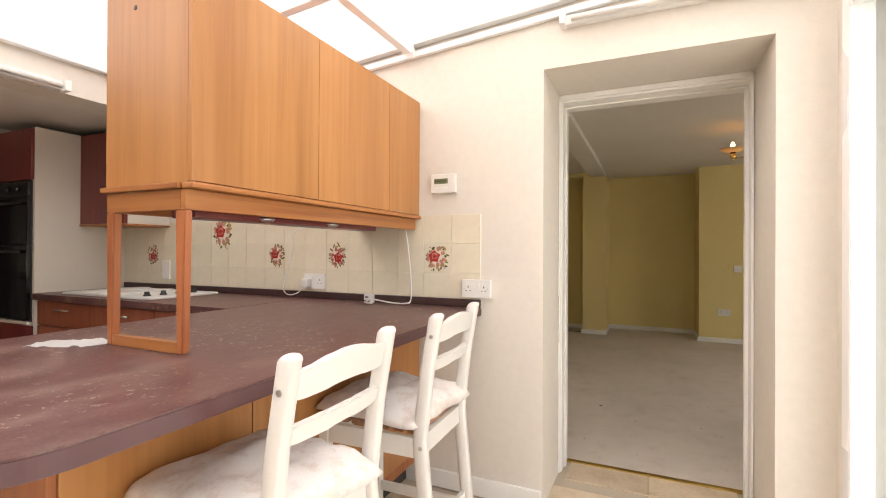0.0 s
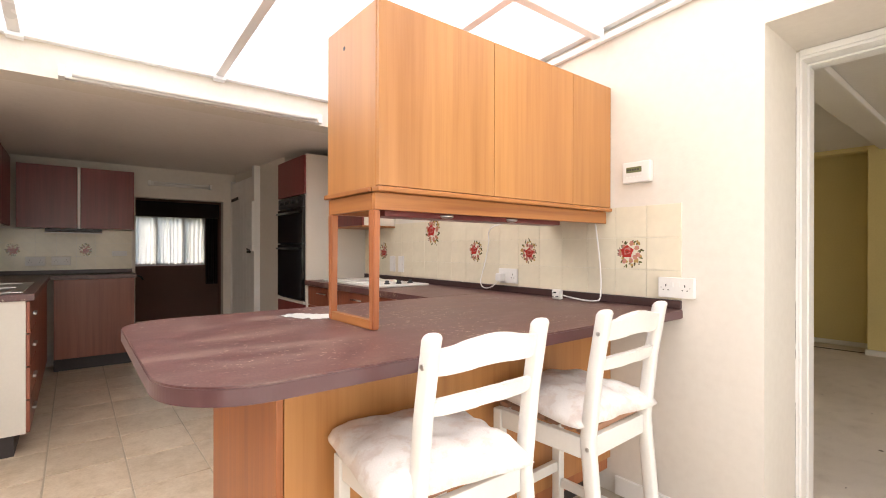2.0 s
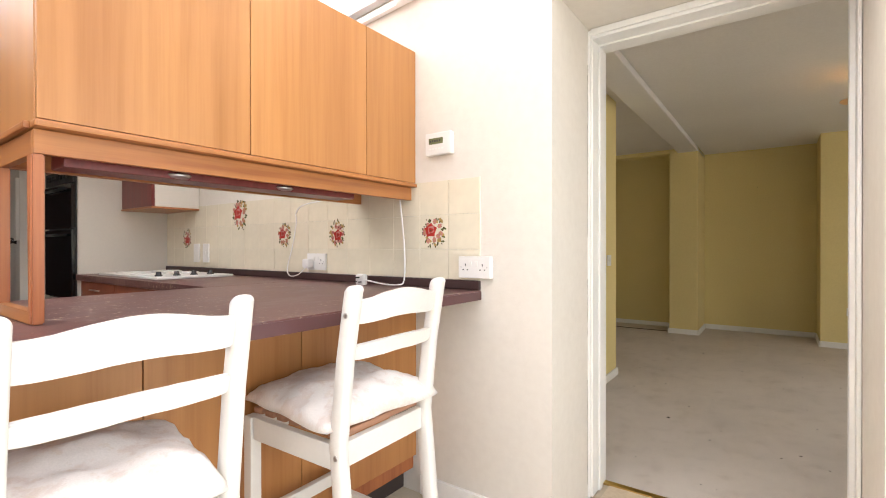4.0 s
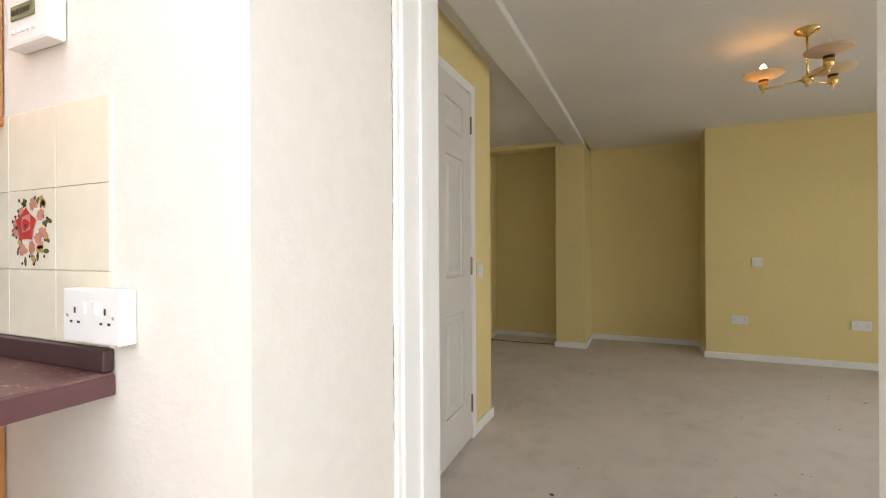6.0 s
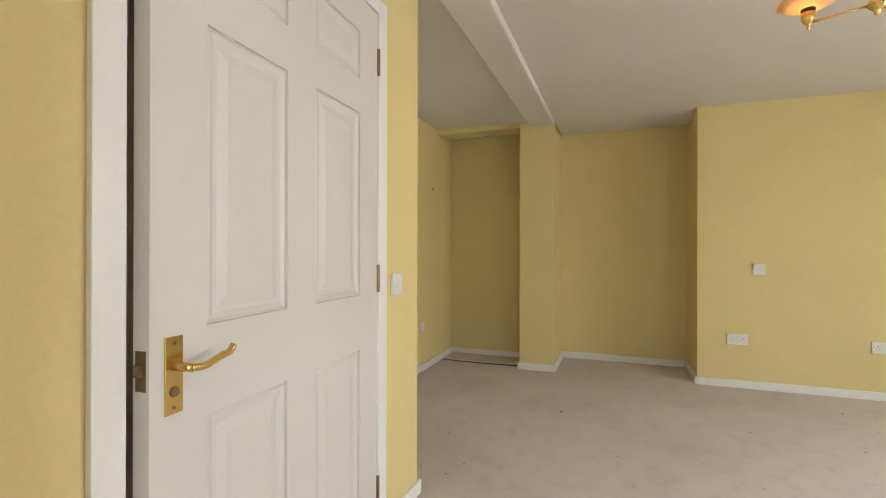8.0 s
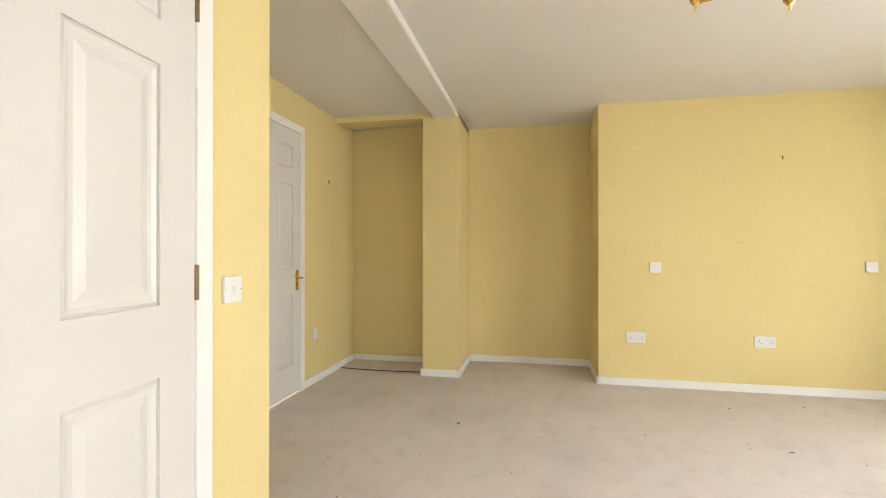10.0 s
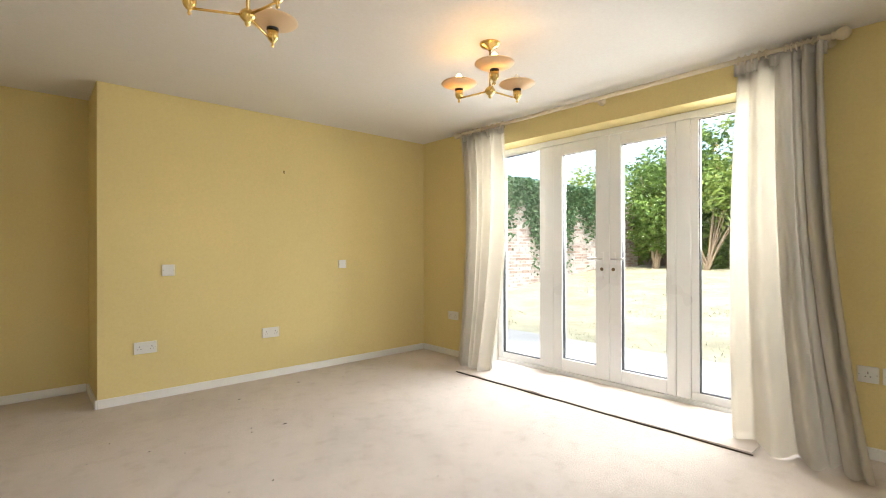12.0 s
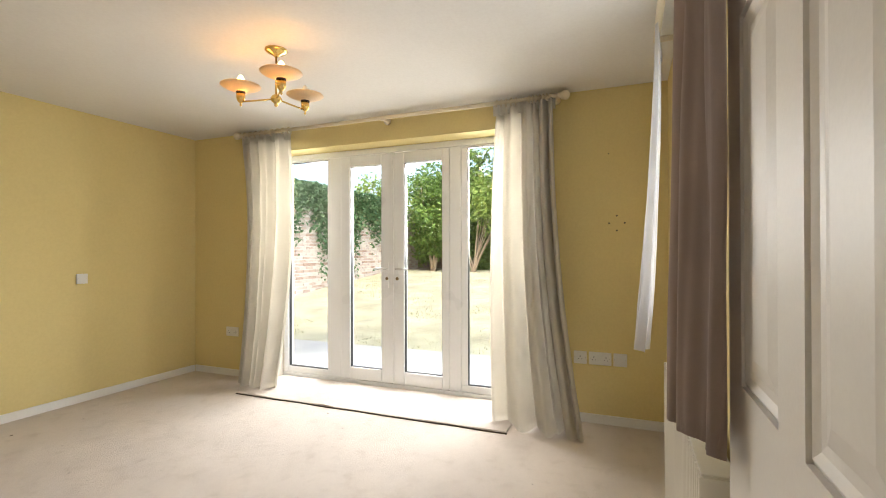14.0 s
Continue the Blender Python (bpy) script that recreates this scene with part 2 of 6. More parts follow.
def cushion_mat(name):
    """Off-white cotton with a faded pinkish-brown printed pattern."""
    m, nt, b = nodes_of(name)
    v = coords(nt)
    n1, n2, fine = noise_of(nt, v, 16, 5, 0.65), noise_of(nt, v, 34, 4, 0.6), noise_of(nt, v, 260, 3)
    pat = ramp_of(nt, n1, [(0.50, (0, 0, 0)), (0.60, (0.40, 0.40, 0.40))])
    c1 = mix_col(nt, pat, (0.83, 0.78, 0.74), (0.62, 0.47, 0.40))
    pat2 = ramp_of(nt, n2, [(0.56, (0, 0, 0)), (0.62, (0.35, 0.35, 0.35))])
    c2 = mix_col(nt, pat2, c1, (0.74, 0.63, 0.52))
    c3 = ramp_of(nt, fine, [(0.3, (0.92, 0.92, 0.92)), (0.7, (1, 1, 1))])
    nt.links.new(mix_col(nt, 1.0, c2, c3, "MULTIPLY"), b.inputs["Base Color"])
    b.inputs["Roughness"].default_value = 0.9
    b.inputs["Specular IOR Level"].default_value = 0.15
    bump_to(nt, b, fine, 0.25, 0.002)
    return m


def glow(name, col, strength):
    m, nt, b = nodes_of(name)
    b.inputs["Base Color"].default_value = (*col, 1)
    b.inputs["Emission Color"].default_value = (*col, 1)
    b.inputs["Emission Strength"].default_value = strength
    return m


def leaf_mat(name, a, c):
    m, nt, b = nodes_of(name)
    g = nt.nodes.new("ShaderNodeNewGeometry")
    col = ramp_of(nt, g.outputs["Random Per Island"], [(0.0, a), (1.0, c)])
    nt.links.new(col, b.inputs["Base Color"])
    b.inputs["Roughness"].default_value = 0.55
    tr = nt.nodes.new("ShaderNodeBsdfTranslucent")
    nt.links.new(col, tr.inputs["Color"])
    mx = nt.nodes.new("ShaderNodeMixShader")
    mx.inputs[0].default_value = 0.3
    nt.links.new(b.outputs[0], mx.inputs[1])
    nt.links.new(tr.outputs[0], mx.inputs[2])
    nt.links.new(mx.outputs[0], nt.nodes["Material Output"].inputs["Surface"])
    return m


def brick_old_mat(name):
    m, nt, b = nodes_of(name)
    info = nt.nodes.new("ShaderNodeObjectInfo")
    g = nt.nodes.new("ShaderNodeNewGeometry")
    v = coords(nt)
    c0 = ramp_of(nt, g.outputs["Random Per Island"], [(0.0, (0.36, 0.25, 0.21)), (0.15, (0.46, 0.37, 0.33)), (0.45, (0.53, 0.46, 0.43)), (0.75, (0.58, 0.53, 0.50)), (1.0, (0.64, 0.61, 0.58))])
    fine = noise_of(nt, v, 30, 5)
    c2 = ramp_of(nt, fine, [(0.3, (0.7, 0.68, 0.66)), (0.7, (1.08, 1.06, 1.04))])
    nt.links.new(mix_col(nt, 1.0, c0, c2, "MULTIPLY"), b.inputs["Base Color"])
    b.inputs["Roughness"].default_value = 0.95
    bump_to(nt, b, fine, 0.6, 0.01)
    return m


CREAM = plaster("cream_wall_paint", (0.735, 0.69, 0.62), 26, 0.16, 0.003)
YELLOW = plaster("yellow_wall_paint", (0.765, 0.635, 0.30), 60, 0.15, 0.002)
WHITE_CEIL = plaster("white_ceiling_paint", (0.79, 0.765, 0.72), 60, 0.12, 0.002)
KITCHEN_CEIL = plaster("kitchen_ceiling_paint", (0.80, 0.755, 0.71), 30, 0.2, 0.003)
DARK_WALL = plaster("maroon_wall_paint", (0.26, 0.15, 0.12), 30, 0.2, 0.003)
GLOSS = plain("white_gloss_paint", (0.84, 0.83, 0.80), 0.35, grain=90, var=0.04, bump=0.06)
DOOR_PAINT = plain("white_door_paint", (0.70, 0.675, 0.635), 0.42, grain=120, var=0.04, bump=0.10)
UPVC = plain("white_upvc", (0.84, 0.85, 0.85), 0.28, grain=60, var=0.03, bump=0.01)
TEAK = wood("teak_veneer", (0.56, 0.275, 0.100), (0.46, 0.205, 0.066), 0.34)
TEAK_RED = wood("teak_end_veneer", (0.50, 0.195, 0.075), (0.34, 0.10, 0.037), 0.36)
TEAK_FLAT = wood("teak_rail", (0.50, 0.22, 0.07), (0.32, 0.11, 0.035), 0.36, along=1)
TEAK_RAIL_X = wood("teak_rail_across", (0.50, 0.22, 0.07), (0.32, 0.11, 0.035), 0.36, along=0)
MAHOG = wood("mahogany_veneer", (0.235, 0.046, 0.042), (0.155, 0.028, 0.027), 0.30)
MAHOG_BASE = wood("mahogany_base_veneer", (0.36, 0.125, 0.07), (0.24, 0.07, 0.04), 0.32)
SLAT = wood("brown_seat_slat", (0.48, 0.27, 0.17), (0.34, 0.17, 0.11), 0.5, along=1)
WORKTOP = worktop_mat("plum_laminate")
UPSTAND = plain("dark_upstand", (0.06, 0.030, 0.028), 0.35, grain=80, var=0.1)
PLUM_EDGE = plain("plum_edging", (0.10, 0.040, 0.041), 0.30, grain=60, var=0.08, bump=0.01)
WALL_TILE = plain("cream_glazed_tile", (0.76, 0.70, 0.55), 0.16, grain=30, var=0.05, bump=0.03, blotch=6)
GROUT = plain("pale_grout", (0.76, 0.72, 0.62), 0.9, grain=200, var=0.1, bump=0.3)
FLOOR_GROUT = plain("floor_grout", (0.55, 0.47, 0.36), 0.95, grain=200, var=0.12, bump=0.3)
FLOOR_TILE = tile_floor_mat("beige_floor_tile")
CARPET = carpet_mat("beige_carpet", (0.78, 0.705, 0.635))
CARPET_BACK = plain("carpet_edge", (0.10, 0.075, 0.055), 0.95, grain=150, var=0.3)
WHITE_LAM = plain("white_laminate", (0.68, 0.65, 0.58), 0.4, grain=60, var=0.04)
PLINTH = plain("dark_plinth", (0.05, 0.038, 0.035), 0.5, grain=60, var=0.15)
BLACK_GLASS = plain("black_oven_glass", (0.012, 0.012, 0.014), 0.08, grain=20, var=0.1, bump=0.0)
BLACK = plain("black_plastic", (0.02, 0.02, 0.02), 0.4, grain=60, var=0.1)
STEEL = plain("stainless_steel", (0.55, 0.54, 0.52), 0.28, 1.0, grain=120, var=0.08, bump=0.02)
BRASS = plain("polished_brass", (0.78, 0.56, 0.20), 0.20, 1.0, grain=60, var=0.10, bump=0.02)
BRASS_DULL = plain("aged_brass", (0.30, 0.22, 0.12), 0.38, 1.0, grain=60, var=0.2)
IRON = plain("black_iron", (0.025, 0.022, 0.02), 0.55, 0.6, grain=90, var=0.2, bump=0.2)
PLASTIC = plain("white_plastic", (0.76, 0.75, 0.72), 0.30, grain=40, var=0.02, bump=0.0)
DARK_SLOT = plain("dark_slot", (0.03, 0.03, 0.03), 0.6, grain=40, var=0.1)
LCD = plain("lcd_green", (0.16, 0.18, 0.09), 0.15, grain=40, var=0.05)
STOOL_WHITE = plain("white_stool_paint", (0.75, 0.73, 0.69), 0.38, grain=70, var=0.04, bump=0.05)
CUSHION = cushion_mat("cushion_print")
CURTAIN = fabric("ivory_curtain", (0.84, 0.795, 0.71), 300, through_light=0.03)
CURTAIN_LINING = fabric("pale_curtain_lining", (0.72, 0.70, 0.69), 300, through_light=0.30)
CURTAIN_MAUVE = fabric("fawn_curtain", (0.44, 0.345, 0.30), 300, through_light=0.08)
DARK_CURTAIN = fabric("dark_curtain", (0.045, 0.035, 0.035), 300)
NET = opal_mat("net_curtain", 0.35)
POLE_WOOD = plain("cream_pole_paint", (0.72, 0.62, 0.45), 0.4, grain=60, var=0.06)
PAPER = plain("white_paper", (0.85, 0.85, 0.83), 0.8, grain=60, var=0.02)
GLASS = glass_mat("window_glass")
ROOFSHEET = opal_mat("opal_roof_sheet")
RADIATOR = plain("radiator_enamel", (0.78, 0.75, 0.68), 0.32, grain=60, var=0.03)
SHADE_GLASS = fabric("frosted_amber_glass", (0.90, 0.74, 0.52), 20, rough=0.35, var=0.03, through_light=0.5)
BULB_ON = glow("lit_bulb", (1.0, 0.58, 0.20), 7.0)
BULB_OFF = plain("pearl_bulb", (0.85, 0.84, 0.80), 0.2, grain=20, var=0.02)
ROSE_RED = plain("rose_red_print", (0.50, 0.045, 0.035), 0.2, grain=60, var=0.35)
ROSE_PINK = plain("rose_pink_print", (0.58, 0.24, 0.20), 0.2, grain=60, var=0.3)
ROSE_LEAF = plain("leaf_print", (0.13, 0.14, 0.05), 0.2, grain=60, var=0.3)
ROSE_GOLD = plain("bud_print", (0.50, 0.33, 0.12), 0.2, grain=60, var=0.3)
ROSE_DARK = plain("stem_print", (0.10, 0.05, 0.03), 0.2, grain=60, var=0.3)
GRASS = plain("mown_grass", (0.45, 0.425, 0.29), 0.95, grain=40, var=0.35, bump=0.8, dist=0.02)
PAVING = plain("patio_concrete", (0.43, 0.42, 0.405), 0.9, grain=40, var=0.15, bump=0.4)
BRICK = brick_old_mat("old_brick")
MORTAR = plain("lime_mortar", (0.60, 0.57, 0.54), 0.95, grain=60, var=0.2, bump=0.5)
BARK = plain("pale_bark", (0.32, 0.24, 0.16), 0.9, grain=50, var=0.3, bump=0.6)
LEAF_A = leaf_mat("shrub_leaf", (0.06, 0.12, 0.022), (0.20, 0.31, 0.06))
LEAF_B = leaf_mat("ivy_leaf", (0.045, 0.11, 0.045), (0.11, 0.20, 0.085))
LEAF_C = leaf_mat("light_leaf", (0.12, 0.20, 0.035), (0.28, 0.36, 0.08))
GRASS_BLADE = leaf_mat("grass_blade", (0.28, 0.30, 0.14), (0.52, 0.47, 0.31))
FENCE = wood("brown_fence_board", (0.32, 0.25, 0.20), (0.20, 0.15, 0.12), 0.9)
RENDER_W = plain("pale_render", (0.75, 0.74, 0.73), 0.9, grain=30, var=0.06)


# ---- shapes ----
BASE = {}


def thing(name, at, label, category, group=""):
    ob = new(name)
    ob.empty_display_size = 0.1
    ob.location = at
    BASE[ob] = Vector(at)
    return tagged(ob, label, category, group)


def part(name, bm, material, parent=None, label="", smooth=False):
    """Links a bmesh, drawn in world metres, as one mesh under a thing or part, or as a top-level object."""
    if parent is not None:
        bmesh.ops.translate(bm, vec=-BASE[parent], verts=bm.verts)
    me = bpy.data.meshes.new(name)
    bm.to_mesh(me)
    bm.free()
    me.materials.append(material)
    if smooth:
        for p in me.polygons:
            p.use_smooth = True
    ob = new(name, me)
    if parent is not None:
        ob.parent = parent
        BASE[ob] = BASE[parent]
    if label:
        ob["label"] = label
    return ob


def structure(name, bm, material, label, category, smooth=False):
    ob = part(name, bm, material, None, label, smooth)
    BASE[ob] = Vector((0, 0, 0))
    return tagged(ob, label, category, "", "structure")


def box(x0, x1, y0, y1, z0, z1, bevel=0.0, bm=None, seg=2):
    """A box between the given limits; bevel rounds all its edges. Added to bm when given."""
    own = bmesh.new()
    bmesh.ops.create_cube(own, size=1.0)
    for v in own.verts:
        v.co = Vector((x0 if v.co.x < 0 else x1, y0 if v.co.y < 0 else y1, z0 if v.co.z < 0 else z1))
    if bevel > 0:
        bmesh.ops.bevel(own, geom=own.edges[:], offset=bevel, segments=seg, affect="EDGES", profile=0.6)
    if bm is None:
        return own
    me = bpy.data.meshes.new("tmp")
    own.to_mesh(me)
    own.free()
    bm.from_mesh(me)
    bpy.data.meshes.remove(me)
    return bm


def moved(bm, m):
    bmesh.ops.transform(bm, matrix=m, verts=bm.verts)
    return bm


def about(p, turn):
    """Turn (degrees about x, y, z) round the point p."""
    return Matrix.Translation(p) @ pose(0, 0, 0, *turn) @ Matrix.Translation(-Vector(p))


def prism(points, z0, z1, bevel=0.0, seg=3):
    """An outline in plan, raised from z0 to z1, its top edge rounded."""
    bm = bmesh.new()
    lo = [bm.verts.new((x, y, z0)) for x, y in points]
    hi = [bm.verts.new((x, y, z1)) for x, y in points]
    n = len(points)
    bm.faces.new(lo[::-1])
    top = bm.faces.new(hi)
    for i in range(n):
        bm.faces.new((lo[i], lo[(i + 1) % n], hi[(i + 1) % n], hi[i]))
    if bevel:
        bmesh.ops.bevel(bm, geom=top.edges[:], offset=bevel, segments=seg, affect="EDGES", profile=0.6)
    bmesh.ops.recalc_face_normals(bm, faces=bm.faces[:])
    return bm


def lathe(profile, at, seg=24, bm=None, axis=None):
    """Turns (radius, height) pairs round the z axis at a place, or round a given axis."""
    bm = bm or bmesh.new()
    m = Matrix.Translation(at)
    if axis is not None:
        m = m @ Vector(axis).to_track_quat("Z", "Y").to_matrix().to_4x4()
    rings = []
    for r, h in profile:
        rings.append([bm.verts.new(m @ Vector((max(r, 1e-4) * math.cos(2 * math.pi * i / seg), max(r, 1e-4) * math.sin(2 * math.pi * i / seg), h))) for i in range(seg)])
    for a, b in zip(rings, rings[1:]):
        for i in range(seg):
            bm.faces.new((a[i], a[(i + 1) % seg], b[(i + 1) % seg], b[i]))
    bm.faces.new(rings[0][::-1])
    bm.faces.new(rings[-1])
    return bm


def tube(points, r, seg=10, bm=None, r_end=None):
    """A round bar swept along points."""
    bm = bm or bmesh.new()
    pts = [Vector(p) for p in points]
    rings = []
    for i, p in enumerate(pts):
        d = (pts[min(i + 1, len(pts) - 1)] - pts[max(i - 1, 0)]).normalized()
        up = Vector((0, 0, 1)) if abs(d.z) < 0.95 else Vector((1, 0, 0))
        s = d.cross(up).normalized()
        u = s.cross(d)
        rr = r if r_end is None else r + (r_end - r) * i / (len(pts) - 1)
        rings.append([bm.verts.new(p + (s * math.cos(2 * math.pi * k / seg) + u * math.sin(2 * math.pi * k / seg)) * rr) for k in range(seg)])
    for a, b in zip(rings, rings[1:]):
        for k in range(seg):
            bm.faces.new((a[k], a[(k + 1) % seg], b[(k + 1) % seg], b[k]))
    bm.faces.new(rings[0][::-1])
    bm.faces.new(rings[-1])
    bmesh.ops.recalc_face_normals(bm, faces=bm.faces[:])
    return bm


def curve_pts(pts, n=8):
    """Catmull-Rom points through pts."""
    p = [Vector(q) for q in pts]
    p = [2 * p[0] - p[1]] + p + [2 * p[-1] - p[-2]]
    out = []
    for i in range(1, len(p) - 2):
        for k in range(n):
            t = k / n
            a, b, c, d = p[i - 1], p[i], p[i + 1], p[i + 2]
            out.append(0.5 * ((2 * b) + (c - a) * t + (2 * a - 5 * b + 4 * c - d) * t * t + (3 * b - a - 3 * c + d) * t ** 3))
    return out + [p[-2]]


def boxes(*limits, bevel=0.0):
    bm = bmesh.new()
    for lim in limits:
        box(*lim, bevel=bevel, bm=bm)
    return bm


# ---- setting: kitchen ----
structure("wall_kitchen_north", boxes((-6.0, 0.0, 0, 0.40, -0.05, 2.60), (0.0, 0.875, 0, 0.40, 2.0, 2.60), (0.875, 1.30, 0, 0.40, -0.05, 2.60)), CREAM, "cream painted uneven plaster kitchen wall with a deep doorway", "wall")
structure("wall_kitchen_south", boxes((-5.5, -2.14, -2.95, -2.80, -0.05, 2.3), (-2.14, -2.04, -4.30, -2.80, -0.05, 2.13), (-2.14, 1.30, -4.40, -4.30, -0.05, 2.8)), CREAM, "cream painted kitchen wall behind the units", "wall")
structure("kitchen_lintel", boxes((-2.30, -2.14, -2.80, 0, 1.925, 2.12)), CREAM, "cream painted beam where the old kitchen meets the glazed extension", "beam")
low_ceiling = bmesh.new()
box(-6.2, -2.15, -2.80, -0.002, 1.965, 2.115, bm=low_ceiling)
for v in low_ceiling.verts:
    v.co.z += (-2.15 - v.co.x) * 0.022
structure("ceiling_kitchen", low_ceiling, KITCHEN_CEIL, "low off-white painted kitchen ceiling", "ceiling")
structure("wall_kitchen_west", boxes((-5.42, -5.30, -2.80, -1.50, -0.05, 2.08), (-5.42, -5.30, -1.50, -0.63, 1.705, 2.08), (-5.42, -5.30, -0.63, -0.50, -0.05, 2.08)), CREAM, "cream wall with an opening to the back lobby", "wall")
structure("wall_pantry", boxes((-5.30, -5.26, -0.50, -0.40, -0.05, 2.08), (-5.26, -4.42, -0.50, -0.40, 1.93, 2.08), (-4.36, -3.63, -0.50, -0.40, -0.05, 2.08)), CREAM, "cream wall beside the plank door", "wall")
structure("wall_lobby", boxes((-8.2, -8.08, -2.2, -1.30, -0.05, 2.1), (-8.2, -8.08, -0.26, 0.3, -0.05, 2.1), (-8.2, -8.08, -1.30, -0.26, -0.05, 0.87), (-8.2, -8.08, -1.30, -0.26, 1.69, 2.1),
                                (-8.08, -5.42, -2.2, -2.1, -0.05, 2.1), (-8.08, -5.42, -0.06, 0.04, -0.05, 2.1)), DARK_WALL, "dark maroon painted lobby wall", "wall")
structure("ceiling_lobby", boxes((-8.2, -5.42, -2.2, 0.04, 2.02, 2.12)), KITCHEN_CEIL, "plain ceiling of the back lobby", "ceiling")
floor_sub = structure("floor_kitchen", boxes((-8.2, 1.06, -4.35, 0.555, -0.10, -0.006)), FLOOR_GROUT, "beige ceramic tiled kitchen floor with pale grout joints", "floor")
roof = bmesh.new()
box(-2.16, 1.30, -4.40, 0.0, 2.135, 2.139, bm=roof)
for v in roof.verts:
    v.co.z += (v.co.x + 2.14) * 0.085 + 0.005
structure("roof_kitchen", roof, ROOFSHEET, "translucent white sheeting over the kitchen extension", "roof")


def slope_bar(name, x0, x1, y0, y1, drop, deep, label):
    bm = box(x0, x1, y0, y1, 0, deep, bevel=0.004)
    for v in bm.verts:
        v.co.z += 2.135 + (v.co.x + 2.14) * 0.085 - drop
    return structure(name, bm, UPVC, label, "rafter")


for yy in (-0.585, -1.40, -2.215, -3.03, -3.845):
    slope_bar("rafter", -2.13, 1.04, yy - 0.022, yy + 0.022, 0.055, 0.045, "white glazing bar under the roof sheeting")
    slope_bar("rafter_cap", -2.13, -2.09, yy - 0.03, yy + 0.03, 0.075, 0.018, "white end bracket of a glazing bar")
slope_bar("purlin", -0.69, -0.65, -4.28, -0.045, 0.098, 0.042, "white cross bar under the roof sheeting")
slope_bar("roof_trim", -2.12, 1.04, -0.045, -0.003, 0.05, 0.035, "white double moulding where the roof meets the wall")
slope_bar("roof_trim", -2.12, 1.04, -0.028, -0.003, 0.105, 0.03, "white lower moulding where the roof meets the wall")
structure("eaves_trim", boxes((-2.14, -2.10, -4.28, -0.05, 2.075, 2.11), bevel=0.006), UPVC, "white eaves moulding on the beam", "trim")
slope_bar("purlin_bracket", -0.70, -0.64, -0.06, -0.046, 0.12, 0.06, "white bracket of the cross bar")
structure("wall_kitchen_east", boxes((1.06, 1.16, -4.30, -3.3, -0.05, 2.5), (1.06, 1.16, -3.3, -0.10, 2.06, 2.5), (1.06, 1.16, -0.10, 0.0, -0.05, 2.5)), CREAM, "cream wall framing the glazed side door", "wall")
skirt = boxes((-0.60, -0.003, -0.016, 0, 0, 0.085), (0.88, 1.05, -0.016, 0, 0, 0.085), bevel=0.004)
structure("baseboard_kitchen", skirt, GLOSS, "white painted skirting board", "baseboard")


def glazed_frame(root, xa, xb, y0, y1, z0, z1, w, pane_name="pane"):
    """A frame of four bars round one pane, in a wall that runs along y."""
    part("frame_side", box(xa, xb, y0, y0 + w, z0, z1, 0.006), UPVC, root)
    part("frame_side", box(xa, xb, y1 - w, y1, z0, z1, 0.006), UPVC, root)
    part("frame_rail", box(xa, xb, y0 + w + 0.001, y1 - w - 0.001, z1 - w, z1, 0.006), UPVC, root)
    part("frame_rail", box(xa, xb, y0 + w + 0.001, y1 - w - 0.001, z0, z0 + w, 0.006), UPVC, root)
    xm = (xa + xb) / 2
    g = 0.004
    part("glazing_bead", boxes((xa + 0.004, xb - 0.004, y0 + w, y0 + w + g, z0 + w, z1 - w), (xa + 0.004, xb - 0.004, y1 - w - g, y1 - w, z0 + w, z1 - w),
                         (xa + 0.004, xb - 0.004, y0 + w, y1 - w, z0 + w, z0 + w + g), (xa + 0.004, xb - 0.004, y0 + w, y1 - w, z1 - w - g, z1 - w)), UPVC, root, "white glazing bead")
    pane = part(pane_name, box(xm - 0.006, xm + 0.006, y0 + w - 0.005, y1 - w + 0.005, z0 + w - 0.005, z1 - w + 0.005), GLASS, root, "clear glass pane")
    pane.visible_shadow = False


side_door = thing("door_kitchen_side", (1.10, -1.7, 0), "white plastic glazed side door and panels of the kitchen", "door")
side_door["kind"] = "structure"
for y0, y1 in ((-1.15, -0.105), (-2.20, -1.155), (-3.29, -2.205)):
    glazed_frame(side_door, 1.04, 1.11, y0, y1, 0.0, 2.055, 0.065)

# ---- setting: lounge ----
structure("wall_lounge_south", boxes((-0.62, -0.03, 0.40, 0.58, -0.05, 2.45), (-0.03, 0.905, 0.40, 0.58, 2.0, 2.45), (0.905, 2.05, 0.40, 0.58, -0.05, 2.45), (2.05, 3.05, 0.40, 0.58, -0.05, 0.92),
                                      (2.05, 3.05, 0.40, 0.58, 2.08, 2.45), (3.05, 4.32, 0.40, 0.58, -0.05, 2.45)), YELLOW, "yellow painted lounge wall with a doorway and a window", "wall")
structure("wall_lounge_west", boxes((-0.567, -0.447, 0.58, 1.075, -0.05, 2.4), (-0.567, -0.447, 1.075, 2.045, 2.005, 2.4), (-0.567, -0.447, 2.045, 2.42, -0.05, 2.4)), YELLOW, "yellow painted wall with a panelled door", "wall")
structure("wall_lounge_return", boxes((-1.45, -0.567, 2.30, 2.42, -0.05, 2.4)), YELLOW, "yellow painted return wall", "wall")
structure("wall_lounge_far_west", boxes((-1.39, -1.27, 2.42, 3.36, -0.05, 2.4), (-1.39, -1.27, 3.36, 4.14, 2.0, 2.4), (-1.39, -1.27, 4.14, 5.36, -0.05, 2.4)), YELLOW, "yellow painted side wall with a panelled door", "wall")
